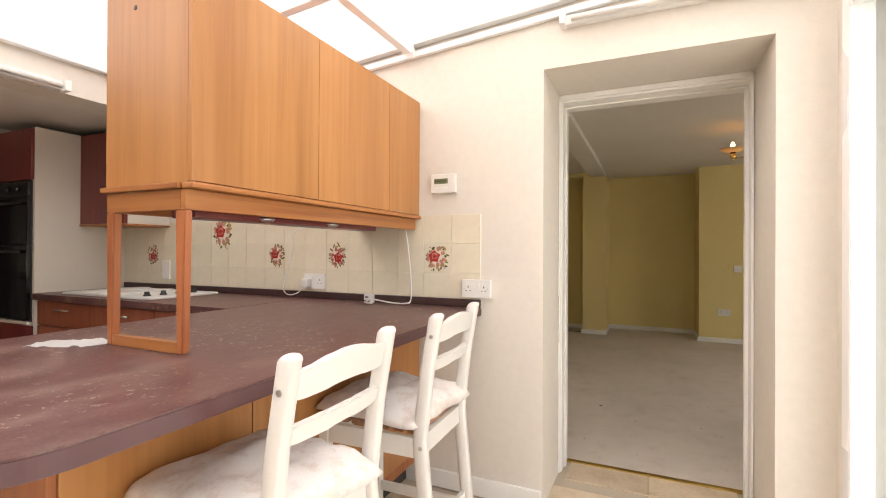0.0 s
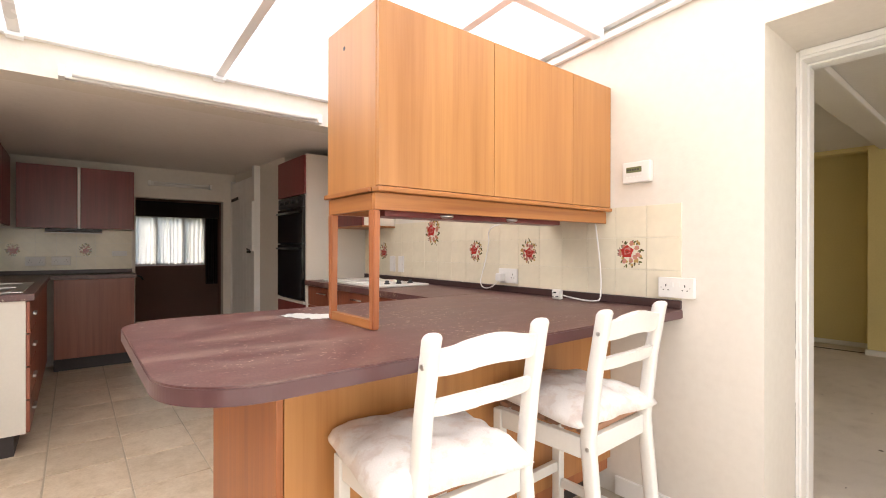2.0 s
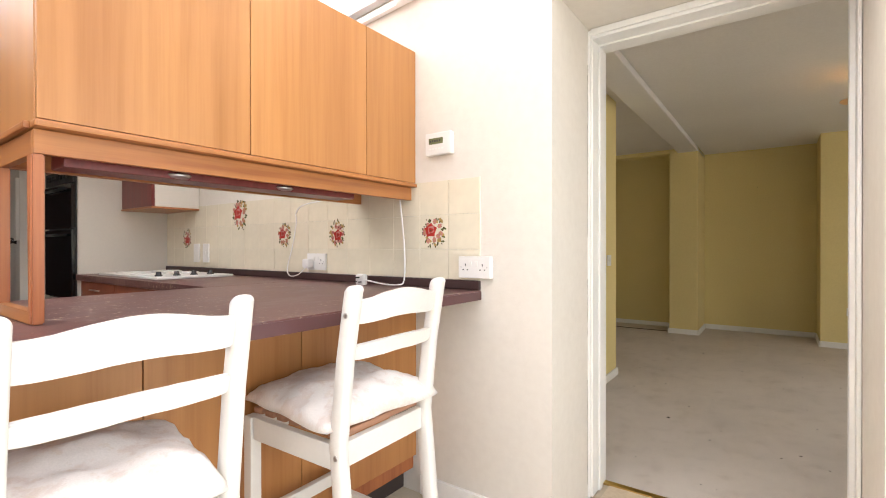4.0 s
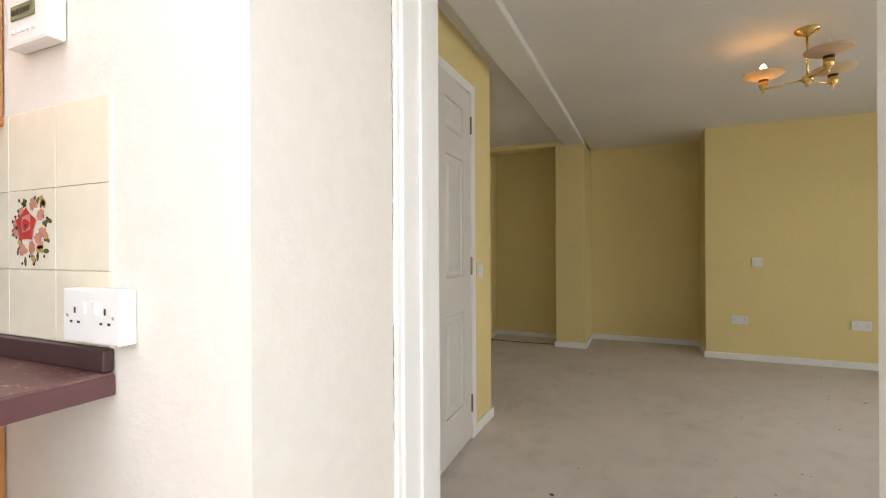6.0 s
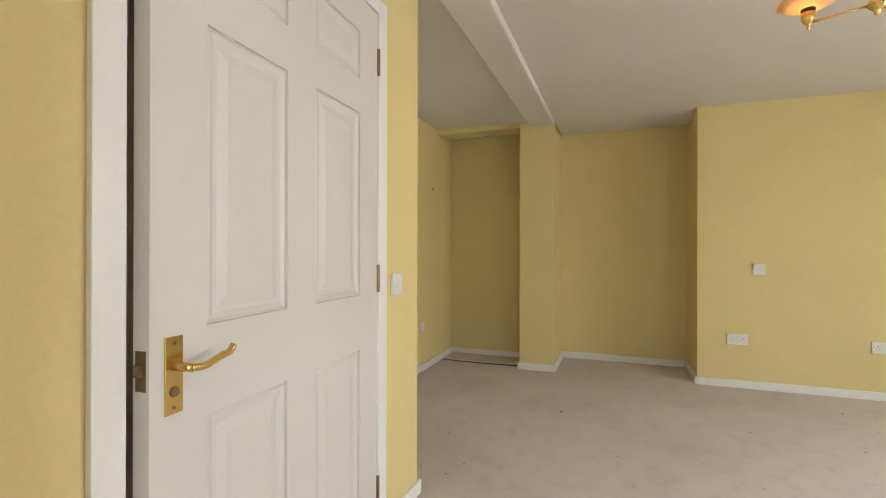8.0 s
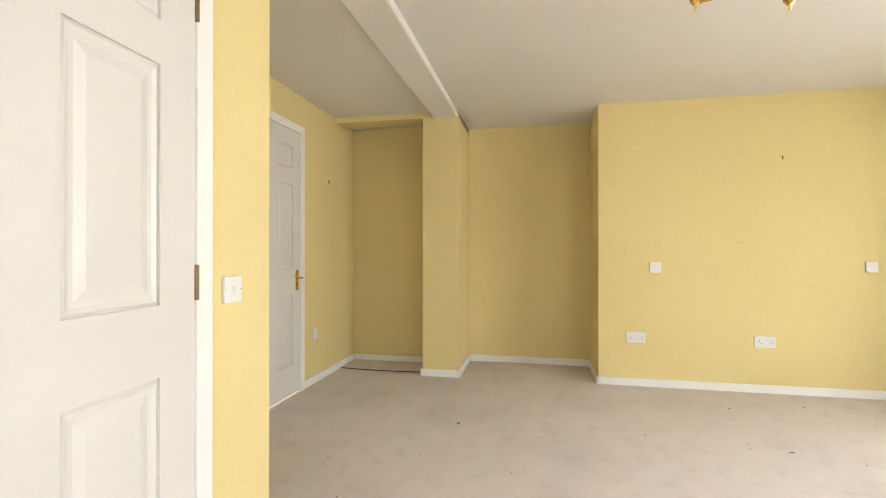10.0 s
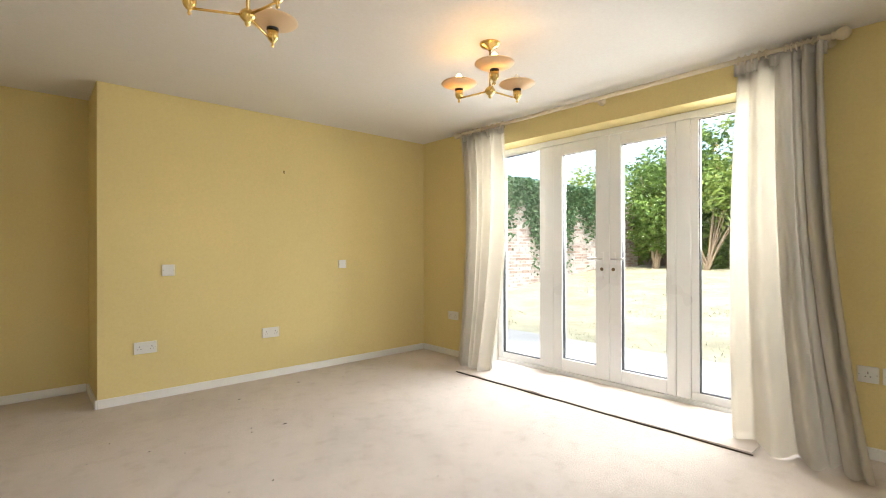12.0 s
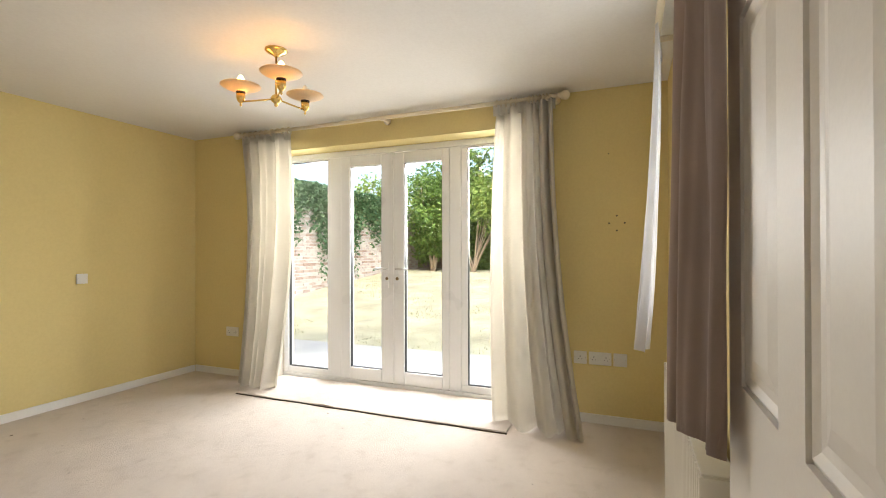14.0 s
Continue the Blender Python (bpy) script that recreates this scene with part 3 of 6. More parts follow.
structure("wall_alcove", boxes((-1.27, -0.45, 5.20, 5.36, -0.05, 2.4), (-1.27, -0.45, 4.77, 4.95, 2.242, 2.4)), YELLOW, "yellow painted back wall and header of the alcove", "wall")
structure("wall_pier", boxes((-0.45, -0.135, 4.77, 5.55, -0.05, 2.4), bevel=0.006), YELLOW, "yellow painted pier between alcove and recess", "wall")
structure("wall_recess", boxes((-0.135, 1.02, 5.40, 5.55, -0.05, 2.4)), YELLOW, "yellow painted back wall of the recess", "wall")
structure("wall_lounge_north", boxes((1.02, 4.32, 4.825, 5.55, -0.05, 2.4), bevel=0.006), YELLOW, "yellow painted lounge wall with low sockets", "wall")
structure("wall_lounge_east", boxes((3.97, 4.32, 0.58, 1.54, -0.05, 2.4), (3.97, 4.32, 1.54, 3.90, 2.09, 2.4), (3.97, 4.32, 3.90, 4.825, -0.05, 2.4)), YELLOW, "yellow painted wall with a wide opening to the garden", "wall")
structure("ceiling_lounge", boxes((-1.45, 4.32, 0.40, 5.55, 2.29, 2.44)), WHITE_CEIL, "white painted lounge ceiling", "ceiling")
structure("ceiling_beam", boxes((-0.355, -0.135, 0.583, 5.398, 2.235, 2.288), bevel=0.012), WHITE_CEIL, "white boxed beam across the lounge ceiling", "beam")
structure("floor_lounge", boxes((-1.45, 4.25, 0.556, 5.55, -0.10, -0.001)), CARPET, "worn beige carpet with small dark specks", "carpet floor")
structure("threshold", boxes((0.019, 0.865, 0.540, 0.572, -0.004, 0.006), bevel=0.002), BRASS, "thin brass strip between tiles and carpet", "threshold")


def skirting(*runs):
    bm = bmesh.new()
    for x0, x1, y0, y1 in runs:
        box(x0, x1, y0, y1, 0, 0.062, 0.004, bm)
    return bm


structure("baseboard_lounge", skirting((1.021, 3.955, 4.809, 4.825), (1.005, 1.02, 4.809, 5.384), (-0.119, 1.004, 5.384, 5.40), (-0.135, -0.120, 4.755, 5.384), (-0.465, -0.136, 4.755, 4.77), (-1.254, -0.45, 5.185, 5.20),
                                       (-0.465, -0.45, 4.771, 5.184), (-1.27, -1.255, 4.20, 5.184), (-1.27, -1.255, 2.436, 3.30), (-1.25, -0.447, 2.42, 2.436), (-0.447, -0.432, 2.105, 2.436), (3.955, 3.97, 3.91, 4.808), (3.955, 3.97, 0.60, 1.53),
                                       (1.69, 3.954, 0.58, 0.595)), GLOSS, "white painted skirting board round the lounge", "baseboard")


# ---- doorway and doors ----
def raised_door(name, x0, width, z0, z1, thick, at, turn, label, lever=True, handle_far=True):
    """A six-panel moulded door: drawn along x from its hinge at 0, faces at y = 0 and thick, then set at a pose."""
    root = new(name)
    root.empty_display_size = 0.1
    BASE[root] = Vector((0, 0, 0))
    tagged(root, label, "door", "", "structure")
    h = z1 - z0
    st, mid = 0.108 * width / 0.76, 0.105 * width / 0.76
    pw = (width - 2 * st - mid) / 2
    rows = [(0.115 * h, 0.378 * h), (0.474 * h, 0.795 * h), (0.855 * h, 0.94 * h)]
    leaf = bmesh.new()
    cols = [0, st, st + pw, st + pw + mid, st + 2 * pw + mid, width]
    levels = [0] + [v for r in rows for v in r] + [h]
    for i in range(5):
        for j in range(7):
            inset = i in (1, 3) and j in (1, 3, 5)
            a, b, c, d = cols[i], cols[i + 1], levels[j], levels[j + 1]
            if inset:
                box(a, b, 0.009, thick - 0.009, z0 + c, z0 + d, bm=leaf)
            else:
                box(a, b, 0, thick, z0 + c, z0 + d, bm=leaf)
    bmesh.ops.remove_doubles(leaf, verts=leaf.verts[:], dist=1e-5)
    body = part("leaf", leaf, DOOR_PAINT, root)
    for i in (1, 3):
        for c, d in rows:
            for side in (0, 1):
                bm = bmesh.new()
                a, b = cols[i], cols[i + 1]
                zc, zd = z0 + c, z0 + d
                steps = [(0.0, 0.0085), (0.010, 0.003), (0.022, 0.0075), (0.034, 0.0085), (0.060, 0.003)]
                loops = []
                for inset, deep in steps:
                    yy = deep if side == 0 else thick - deep
                    loops.append([bm.verts.new(p) for p in ((a + inset, yy, zc + inset), (b - inset, yy, zc + inset), (b - inset, yy, zd - inset), (a + inset, yy, zd - inset))])
                for p, q in zip(loops, loops[1:]):
                    for k in range(4):
                        f = (p[k], p[(k + 1) % 4], q[(k + 1) % 4], q[k])
                        bm.faces.new(f if side == 0 else f[::-1])
                bm.faces.new(loops[-1] if side == 0 else loops[-1][::-1])
                part("panel", bm, DOOR_PAINT, root)
    hz = z0 + 0.850
    hx = width - 0.05
    if lever:
        for side in (0, 1):
            s = -1 if side == 0 else 1
            y = 0 if side == 0 else thick
            plate = part("handle_plate", box(hx - 0.020, hx + 0.020, min(y, y + s * 0.004), max(y, y + s * 0.004), hz - 0.075, hz + 0.075, 0.0015), BRASS, root, "brass handle plate")
            lev = lathe([(0.010, 0.0), (0.009, 0.02), (0.008, 0.045)], (hx, y + s * 0.004, hz + 0.018), 14, axis=(0, s, 0))
            tube(curve_pts([(hx, y + s * 0.046, hz + 0.018), (hx - 0.03, y + s * 0.05, hz + 0.016), (hx - 0.07, y + s * 0.05, hz + 0.026), (hx - 0.092, y + s * 0.05, hz + 0.030), (hx - 0.104, y + s * 0.05, hz + 0.042)], 5), 0.0075, 10, lev)
            part("lever", lev, BRASS, plate, "scrolled brass lever", True)
            part("screw", lathe([(0.004, 0), (0.003, 0.0015)], (hx, y + s * 0.004, hz + 0.062), 8, axis=(0, s, 0)), BRASS_DULL, plate)
            part("screw", lathe([(0.004, 0), (0.003, 0.0015)], (hx, y + s * 0.004, hz - 0.062), 8, axis=(0, s, 0)), BRASS_DULL, plate)
            part("keyhole", lathe([(0.011, 0), (0.009, 0.004)], (hx, y + s * 0.004, hz - 0.032), 14, axis=(0, s, 0)), BRASS_DULL, plate)
        part("latch", boxes((width, width + 0.002, thick * 0.2, thick * 0.8, hz - 0.02, hz + 0.055), (width + 0.002, width + 0.011, thick * 0.32, thick * 0.68, hz + 0.008, hz + 0.030)), BRASS_DULL, root, "dull brass latch plate")
    for k in (0.10, 0.50, 0.91):
        part("hinge", lathe([(0.004, -0.052), (0.007, -0.049), (0.007, 0.049), (0.004, 0.052)], (-0.004, thick + 0.003 if turn[1] else -0.003, z0 + k * h), 10), BRASS_DULL, root, "dark brass hinge")
    root.matrix_basis = pose(*at, 0, 0, turn[0])
    return root


# cupboard door on the west wall, a little ajar
raised_door("door_west", 0, 0.930, 0.012, 1.985, 0.040, (-0.479, 2.027, 0), (-87.5, 1), "white six-panel door with brass lever, slightly ajar")
structure("door_west_frame", boxes((-0.557, -0.443, 2.045, 2.06, 0, 2.0), (-0.557, -0.443, 1.075, 1.087, 0, 2.0), (-0.557, -0.443, 1.075, 2.06, 1.99, 2.005),
                                   (-0.447, -0.431, 2.03, 2.095, 0, 2.045), (-0.447, -0.431, 1.02, 1.081, 0, 2.045), (-0.447, -0.431, 1.082, 2.029, 1.99, 2.045), bevel=0.003), GLOSS, "white painted door frame", "door frame")
structure("cupboard_back_west", boxes((-0.78, -0.73, 0.9, 2.28, 0, 2.3)), CREAM, "plain wall behind the ajar door", "wall")
# closed door on the far west wall
raised_door("door_far_west", 0, 0.76, 0.015, 1.985, 0.040, (-1.262, 3.37, 0), (90, 0), "white six-panel door with brass lever, shut")
structure("door_far_west_frame", boxes((-1.27, -1.254, 4.132, 4.19, 0, 2.05), (-1.27, -1.254, 3.31, 3.368, 0, 2.05), (-1.27, -1.254, 3.369, 4.131, 1.992, 2.05), bevel=0.003), GLOSS, "white painted door frame", "door frame")
# the doorway between kitchen and lounge
structure("doorway_frame", boxes((-0.03, 0.018, 0.40, 0.585, 0, 1.96), (0.866, 0.905, 0.40, 0.585, 0, 1.96), (-0.03, 0.905, 0.40, 0.585, 1.961, 2.0),
                                 (0.018, 0.027, 0.47, 0.505, 0, 1.950), (0.850, 0.866, 0.47, 0.505, 0, 1.950), (0.019, 0.865, 0.47, 0.505, 1.950, 1.96),
                                 (-0.002, 0.010, 0.385, 0.40, 0, 1.99), (0.862, 0.873, 0.385, 0.40, 0, 1.99), (0.011, 0.861, 0.385, 0.40, 1.972, 1.998),
                                 (-0.07, 0.008, 0.586, 0.602, 0, 2.055), (0.872, 0.938, 0.586, 0.602, 0, 2.055), (0.009, 0.871, 0.586, 0.602, 1.975, 2.055), bevel=0.003), GLOSS, "white gloss door frame set deep in the wall", "door frame")
structure("strike_plate", boxes((0.863, 0.866, 0.512, 0.535, 0.90, 0.985)), BRASS_DULL, "dull brass strike plate on the door frame", "strike plate")
raised_door("door_lounge", 0, 0.72, 0.012, 1.985, 0.033, (0.942, 0.598, 0), (0.2, 1), "white six-panel moulded door, folded wide open against the wall", lever=False)


# ---- french doors ----
FX = 4.17
french = thing("door_garden", (FX + 0.04, 2.71, 0), "white plastic french doors with two fixed side panes", "french doors")
french["kind"] = "structure"
part("head_frame", box(FX, FX + 0.07, 1.545, 3.895, 2.036, 2.088, 0.006), UPVC, french)
part("sill", box(FX - 0.01, FX + 0.11, 1.545, 3.895, 0.0, 0.035, 0.006), UPVC, french)
for y0, y1 in ((1.545, 1.60), (2.085, 2.185), (3.24, 3.34), (3.84, 3.895)):
    part("mullion", box(FX, FX + 0.07, y0, y1, 0.036, 2.035, 0.006), UPVC, french)


def pane_with_gasket(root, y0, y1, z0, z1, x=FX + 0.035):
    p = part("pane", box(x - 0.006, x + 0.006, y0, y1, z0, z1), GLASS, root, "clear glass pane")
    p.visible_shadow = False
    g = 0.005
    part("gasket", boxes((x - 0.022, x + 0.01, y0, y0 + g, z0, z1), (x - 0.022, x + 0.01, y1 - g, y1, z0, z1), (x - 0.022, x + 0.01, y0 + g, y1 - g, z0, z0 + g), (x - 0.022, x + 0.01, y0 + g, y1 - g, z1 - g, z1)), BLACK, root, "black rubber gasket")


for y0, y1 in ((1.60, 2.085), (3.34, 3.84)):
    inner = 0.052
    pane_with_gasket(french, y0 + (inner if y1 > 3 else 0.004), y1 - (inner if y1 < 3 else 0.004), 0.092, 2.022)
    part("rail", box(FX + 0.005, FX + 0.065, y0 + 0.001, y1 - 0.001, 0.036, 0.091, 0.005), UPVC, french)
    part("rail", box(FX + 0.005, FX + 0.065, y0 + 0.001, y1 - 0.001, 2.023, 2.034, 0.003), UPVC, french)
    part("glazing_bead", box(FX + 0.005, FX + 0.065, y0 + 0.001 if y1 > 3 else y1 - inner, y0 + inner if y1 > 3 else y1 - 0.001, 0.092, 2.022, 0.004), UPVC, french, "white glazing bead")
for y0, y1, hs in ((2.187, 2.709, 1), (2.715, 3.238, -1)):
    out_w, in_w = 0.064, 0.128
    lo, hi = (out_w, in_w - 0.02) if hs > 0 else (in_w - 0.02, out_w + 0.03)
    leaf = part("door_leaf", boxes((FX - 0.005, FX + 0.06, y0, y0 + lo, 0.039, 2.032), (FX - 0.005, FX + 0.06, y1 - hi, y1, 0.039, 2.032), (FX - 0.005, FX + 0.06, y0 + lo, y1 - hi, 0.039, 0.146), (FX - 0.005, FX + 0.06, y0 + lo, y1 - hi, 1.937, 2.032), bevel=0.006), UPVC, french, "white glazed door leaf")
    pane_with_gasket(leaf, y0 + lo, y1 - hi, 0.146, 1.937, FX + 0.028)
    yh = y1 - 0.047 if hs > 0 else y0 + 0.047
    hx_ = FX - 0.005
    part("handle_plate", box(hx_ - 0.008, hx_, yh - 0.014, yh + 0.014, 0.86, 1.08, 0.003), UPVC, leaf, "white handle plate")
    lv = lathe([(0.009, 0), (0.008, 0.035)], (hx_ - 0.008, yh, 1.03), 12, axis=(-1, 0, 0))
    tube([(hx_ - 0.041, yh, 1.03), (hx_ - 0.043, yh - hs * 0.04, 1.03), (hx_ - 0.041, yh - hs * 0.11, 1.03)], 0.009, 10, lv)
    part("handle", lv, STEEL, leaf, "pale lever handle", True)
    part("key_cylinder", lathe([(0.014, 0), (0.014, 0.006), (0.008, 0.010)], (hx_ - 0.008, yh, 0.945), 14, axis=(-1, 0, 0)), BRASS_DULL, leaf, "brass key cylinder", True)
part("cover_strip", box(FX - 0.016, FX - 0.005, 2.698, 2.726, 0.045, 2.03, 0.003), UPVC, french)
structure("window_reveal_trim", boxes((3.975, FX, 1.526, 1.544, 0, 2.089), (3.975, FX, 3.896, 3.902, 0, 2.089)), CREAM, "painted reveal beside the garden doors", "trim")
# lounge window
win = thing("window_lounge", (2.5, 0.35, 0.9), "white plastic lounge window behind the curtains", "window")
win["kind"] = "structure"
for x0, x1 in ((2.055, 2.545), (2.555, 3.045)):
    part("window_frame", boxes((x0, x0 + 0.05, 0.42, 0.48, 0.925, 2.075), (x1 - 0.05, x1, 0.42, 0.48, 0.925, 2.075), (x0 + 0.05, x1 - 0.05, 0.42, 0.48, 0.925, 0.98), (x0 + 0.05, x1 - 0.05, 0.42, 0.48, 2.02, 2.075), bevel=0.004), UPVC, win)
    pn = part("pane", box(x0 + 0.045, x1 - 0.045, 0.445, 0.455, 0.975, 2.025), GLASS, win)
    pn.visible_shadow = False
part("window_sill", box(2.052, 3.048, 0.49, 0.62, 0.925, 0.95, 0.006), GLOSS, win)
structure("wall_outside_south", boxes((1.31, 2.05, 0.36, 0.399, -0.15, 2.6), (3.05, 4.32, 0.36, 0.399, -0.15, 2.6), (2.05, 3.05, 0.36, 0.399, -0.15, 0.92), (2.05, 3.05, 0.36, 0.399, 2.08, 2.6)), RENDER_W, "pale rendered outside wall of the lounge", "wall")
rc = random.Random(3)
crack = [(0.0005, 0.384 + 0.0025 * noise.noise(Vector((0, 0, z * 0.9))) + rc.uniform(-0.002, 0.002), 0.06 + z * 0.012) for z in range(150)]
for a, b in ((0, 38), (52, 74), (88, 150)):
    structure("plaster_crack", tube(crack[a:b], 0.0006, 5), CARPET_BACK, "fine dark crack between plaster and door frame", "crack")


# ---- kitchen: peninsula, units and appliances ----
def arc(cx, cy, r, a0, a1, n=10):
    return [(cx + r * math.cos(radians(a0 + (a1 - a0) * i / n)), cy + r * math.sin(radians(a0 + (a1 - a0) * i / n))) for i in range(n + 1)]


def handle_bar(root, p0, p1, out, mat=None):
    bm = tube([p0, p1], 0.005, 8)
    return part("handle", bm, mat or STEEL, root, "slim metal handle", True)


outline = [(-0.297, -0.002)] + [(-1.34, -0.002)] + arc(-1.34 + 0.17, -1.895 + 0.17, 0.17, 180, 270, 28) + arc(-0.297 - 0.19, -1.895 + 0.19, 0.19, 270, 360, 28)
pen_top = tagged(part("worktop", prism(outline, 0.862, 0.90, 0.004), WORKTOP), "dusty plum-brown laminate peninsula worktop with rounded end", "worktop")
BASE[pen_top] = Vector((0, 0, 0))
part("edging", prism([(-0.82 + (x + 0.82) * 1.0045, -0.95 + (y + 0.95) * (1.0025 if y < -0.5 else 1.0)) for x, y in outline], 0.864, 0.8955, 0.002), PLUM_EDGE, pen_top, "smooth dark plum edging strip")
back_top = tagged(part("worktop", boxes((-3.005, -1.344, -0.56, -0.002, 0.862, 0.90), bevel=0.003), WORKTOP), "dark plum laminate worktop along the tiled wall", "worktop")
part_up = tagged(part("upstand", boxes((-3.005, -0.297, -0.020, -0.001, 0.901, 0.938), bevel=0.004), UPSTAND), "dark plastic upstand strip behind the worktop", "upstand")

pen = thing("peninsula_cabinet", (-0.98, -0.8, 0), "teak veneered peninsula base cabinet below the worktop", "cabinet")
part("body", box(-1.32, -0.645, -1.575, -0.005, 0.10, 0.861), TEAK_RED, pen)
part("end_panel", box(-1.335, -0.632, -1.595, -1.576, 0.0, 0.861, 0.002), TEAK_RED, pen, "reddish teak end panel")
for y0, y1 in ((-1.574, -1.083), (-1.080, -0.607), (-0.604, -0.003)):
    part("back_panel", box(-0.644, -0.629, y0, y1, 0.16, 0.861, 0.0015), TEAK, pen, "teak veneer panel")
part("plinth", box(-1.28, -0.70, -1.574, -0.006, 0.0, 0.099), PLINTH, pen, "dark recessed plinth")

wu = thing("wall_cabinet_over_peninsula", (-0.81, -0.64, 1.29), "teak wall cabinet above the peninsula worktop", "wall cabinet")
part("body", box(-0.985, -0.650, -1.268, -0.003, 1.345, 1.925, 0.002), TEAK_RED, wu)
part("end_panel", box(-0.990, -0.646, -1.286, -1.269, 1.335, 1.928, 0.002), TEAK, wu, "teak end panel with small chip")
for y0, y1 in ((-1.284, -0.788), (-0.785, -0.302), (-0.300, -0.003)):
    part("door", box(-0.649, -0.631, y0, y1, 1.352, 1.928, 0.002), TEAK, wu, "plain teak veneer door")
part("lower_lip", box(-0.664, -0.620, -1.290, -0.003, 1.333, 1.349, 0.005), TEAK_FLAT, wu, "moulded teak lip")
part("lower_lip", box(-0.995, -0.665, -1.300, -1.287, 1.333, 1.349, 0.004), TEAK_RAIL_X, wu, "moulded teak lip")
part("rail", box(-0.672, -0.652, -1.285, -0.005, 1.278, 1.332, 0.002), TEAK_FLAT, wu)
part("rail", box(-0.985, -0.673, -1.285, -1.265, 1.278, 1.332, 0.002), TEAK_RAIL_X, wu)
part("rail", box(-0.985, -0.965, -1.264, -0.005, 1.278, 1.332, 0.002), TEAK_FLAT, wu)
part("light_pelmet", box(-0.80, -0.70, -1.22, -0.30, 1.262, 1.344, 0.004), MAHOG, wu, "dark underside lighting strip")
for yy in (-0.96, -0.62):
    part("downlight", lathe([(0.030, 0), (0.034, -0.004), (0.026, -0.012), (0.010, -0.014)], (-0.71, yy, 1.277), 18), STEEL, wu, "small round downlight", True)

stand = thing("support_frame", (-0.82, -1.27, 0.90), "teak open support frame standing on the worktop", "support frame")


def taper_post(x, y, lo, hi, z0, z1):
    bm = bmesh.new()
    rings = []
    for z, h in ((z0, lo), (z1, hi)):
        rings.append([bm.verts.new((x + sx * h, y + sy * 0.012, z)) for sx, sy in ((-1, -1), (1, -1), (1, 1), (-1, 1))])
    for k in range(4):
        bm.faces.new((rings[0][k], rings[0][(k + 1) % 4], rings[1][(k + 1) % 4], rings[1][k]))
    bm.faces.new(rings[0][::-1])
    bm.faces.new(rings[1])
    bmesh.ops.bevel(bm, geom=bm.edges[:], offset=0.003, segments=2, affect="EDGES")
    return bm


part("post", taper_post(-0.668, -1.278, 0.011, 0.018, 0.901, 1.277), TEAK_RED, stand)
part("post", taper_post(-0.962, -1.278, 0.011, 0.017, 0.901, 1.277), TEAK_RED, stand)
part("foot_rail", box(-0.951, -0.679, -1.289, -1.267, 0.901, 0.930, 0.002), TEAK_RAIL_X, stand)

base_run = thing("base_cabinet", (-2.2, -0.3, 0), "mahogany-red base cabinets under the hob", "cabinet")
part("body", box(-3.0, -1.34, -0.515, -0.004, 0.10, 0.861), MAHOG_BASE, base_run)
part("plinth", box(-3.0, -1.34, -0.47, -0.01, 0.0, 0.099), PLINTH, base_run)
for i in range(3):
    x0 = -2.995 + i * 0.552
    part("drawer", box(x0, x0 + 0.547, -0.535, -0.516, 0.71, 0.855, 0.003), MAHOG_BASE, base_run)
    part("door", box(x0, x0 + 0.547, -0.535, -0.516, 0.105, 0.703, 0.003), MAHOG_BASE, base_run)
    handle_bar(base_run, (x0 + 0.20, -0.548, 0.81), (x0 + 0.35, -0.548, 0.81), -1)

hob = thing("hob", (-2.4, -0.28, 0.90), "white enamelled four-ring hob with black knobs", "hob")
part("plate", box(-2.80, -1.98, -0.50, -0.075, 0.9005, 0.914, 0.005), PLASTIC, hob)
for cx, cy, r in ((-2.62, -0.39, 0.075), (-2.62, -0.18, 0.09), (-2.36, -0.39, 0.09), (-2.36, -0.18, 0.075)):
    part("ring", lathe([(r, 0), (r, 0.006), (r - 0.008, 0.008), (0.02, 0.008)], (cx, cy, 0.914), 28), PLASTIC, hob, "solid ring plate", True)
for k in range(4):
    part("knob", lathe([(0.020, 0), (0.019, 0.006), (0.014, 0.008), (0.013, 0.022), (0.010, 0.024)], (-2.10, -0.44 + k * 0.095, 0.914), 18), BLACK, hob, "black control knob", True)

tower = thing("oven_housing", (-3.31, -0.28, 0), "tall mahogany oven housing with a black double oven", "oven")
part("body", boxes((-3.62, -3.60, -0.545, -0.004, 0, 1.925), (-3.03, -3.01, -0.545, -0.004, 0, 1.925), (-3.60, -3.03, -0.04, -0.004, 0.1, 1.92), (-3.60, -3.03, -0.53, -0.04, 1.90, 1.925)), WHITE_LAM, tower, "white laminate carcass")
part("door", box(-3.618, -3.012, -0.565, -0.546, 1.60, 1.915, 0.003), MAHOG, tower, "mahogany top door")
part("door", box(-3.618, -3.012, -0.565, -0.546, 0.10, 0.70, 0.003), MAHOG, tower, "mahogany lower door")
ov = part("oven", box(-3.60, -3.03, -0.55, -0.06, 0.72, 1.59, 0.004), BLACK, tower, "black double oven")
part("trim_strip", box(-3.61, -3.02, -0.572, -0.551, 0.705, 0.725, 0.003), WHITE_LAM, tower)
part("control_panel", box(-3.598, -3.032, -0.568, -0.551, 1.50, 1.588, 0.003), BLACK, ov)
part("oven_door", box(-3.598, -3.032, -0.574, -0.551, 1.20, 1.492, 0.004), BLACK_GLASS, ov, "black glass grill door")
part("oven_door", box(-3.598, -3.032, -0.574, -0.551, 0.735, 1.19, 0.004), BLACK_GLASS, ov, "black glass oven door")
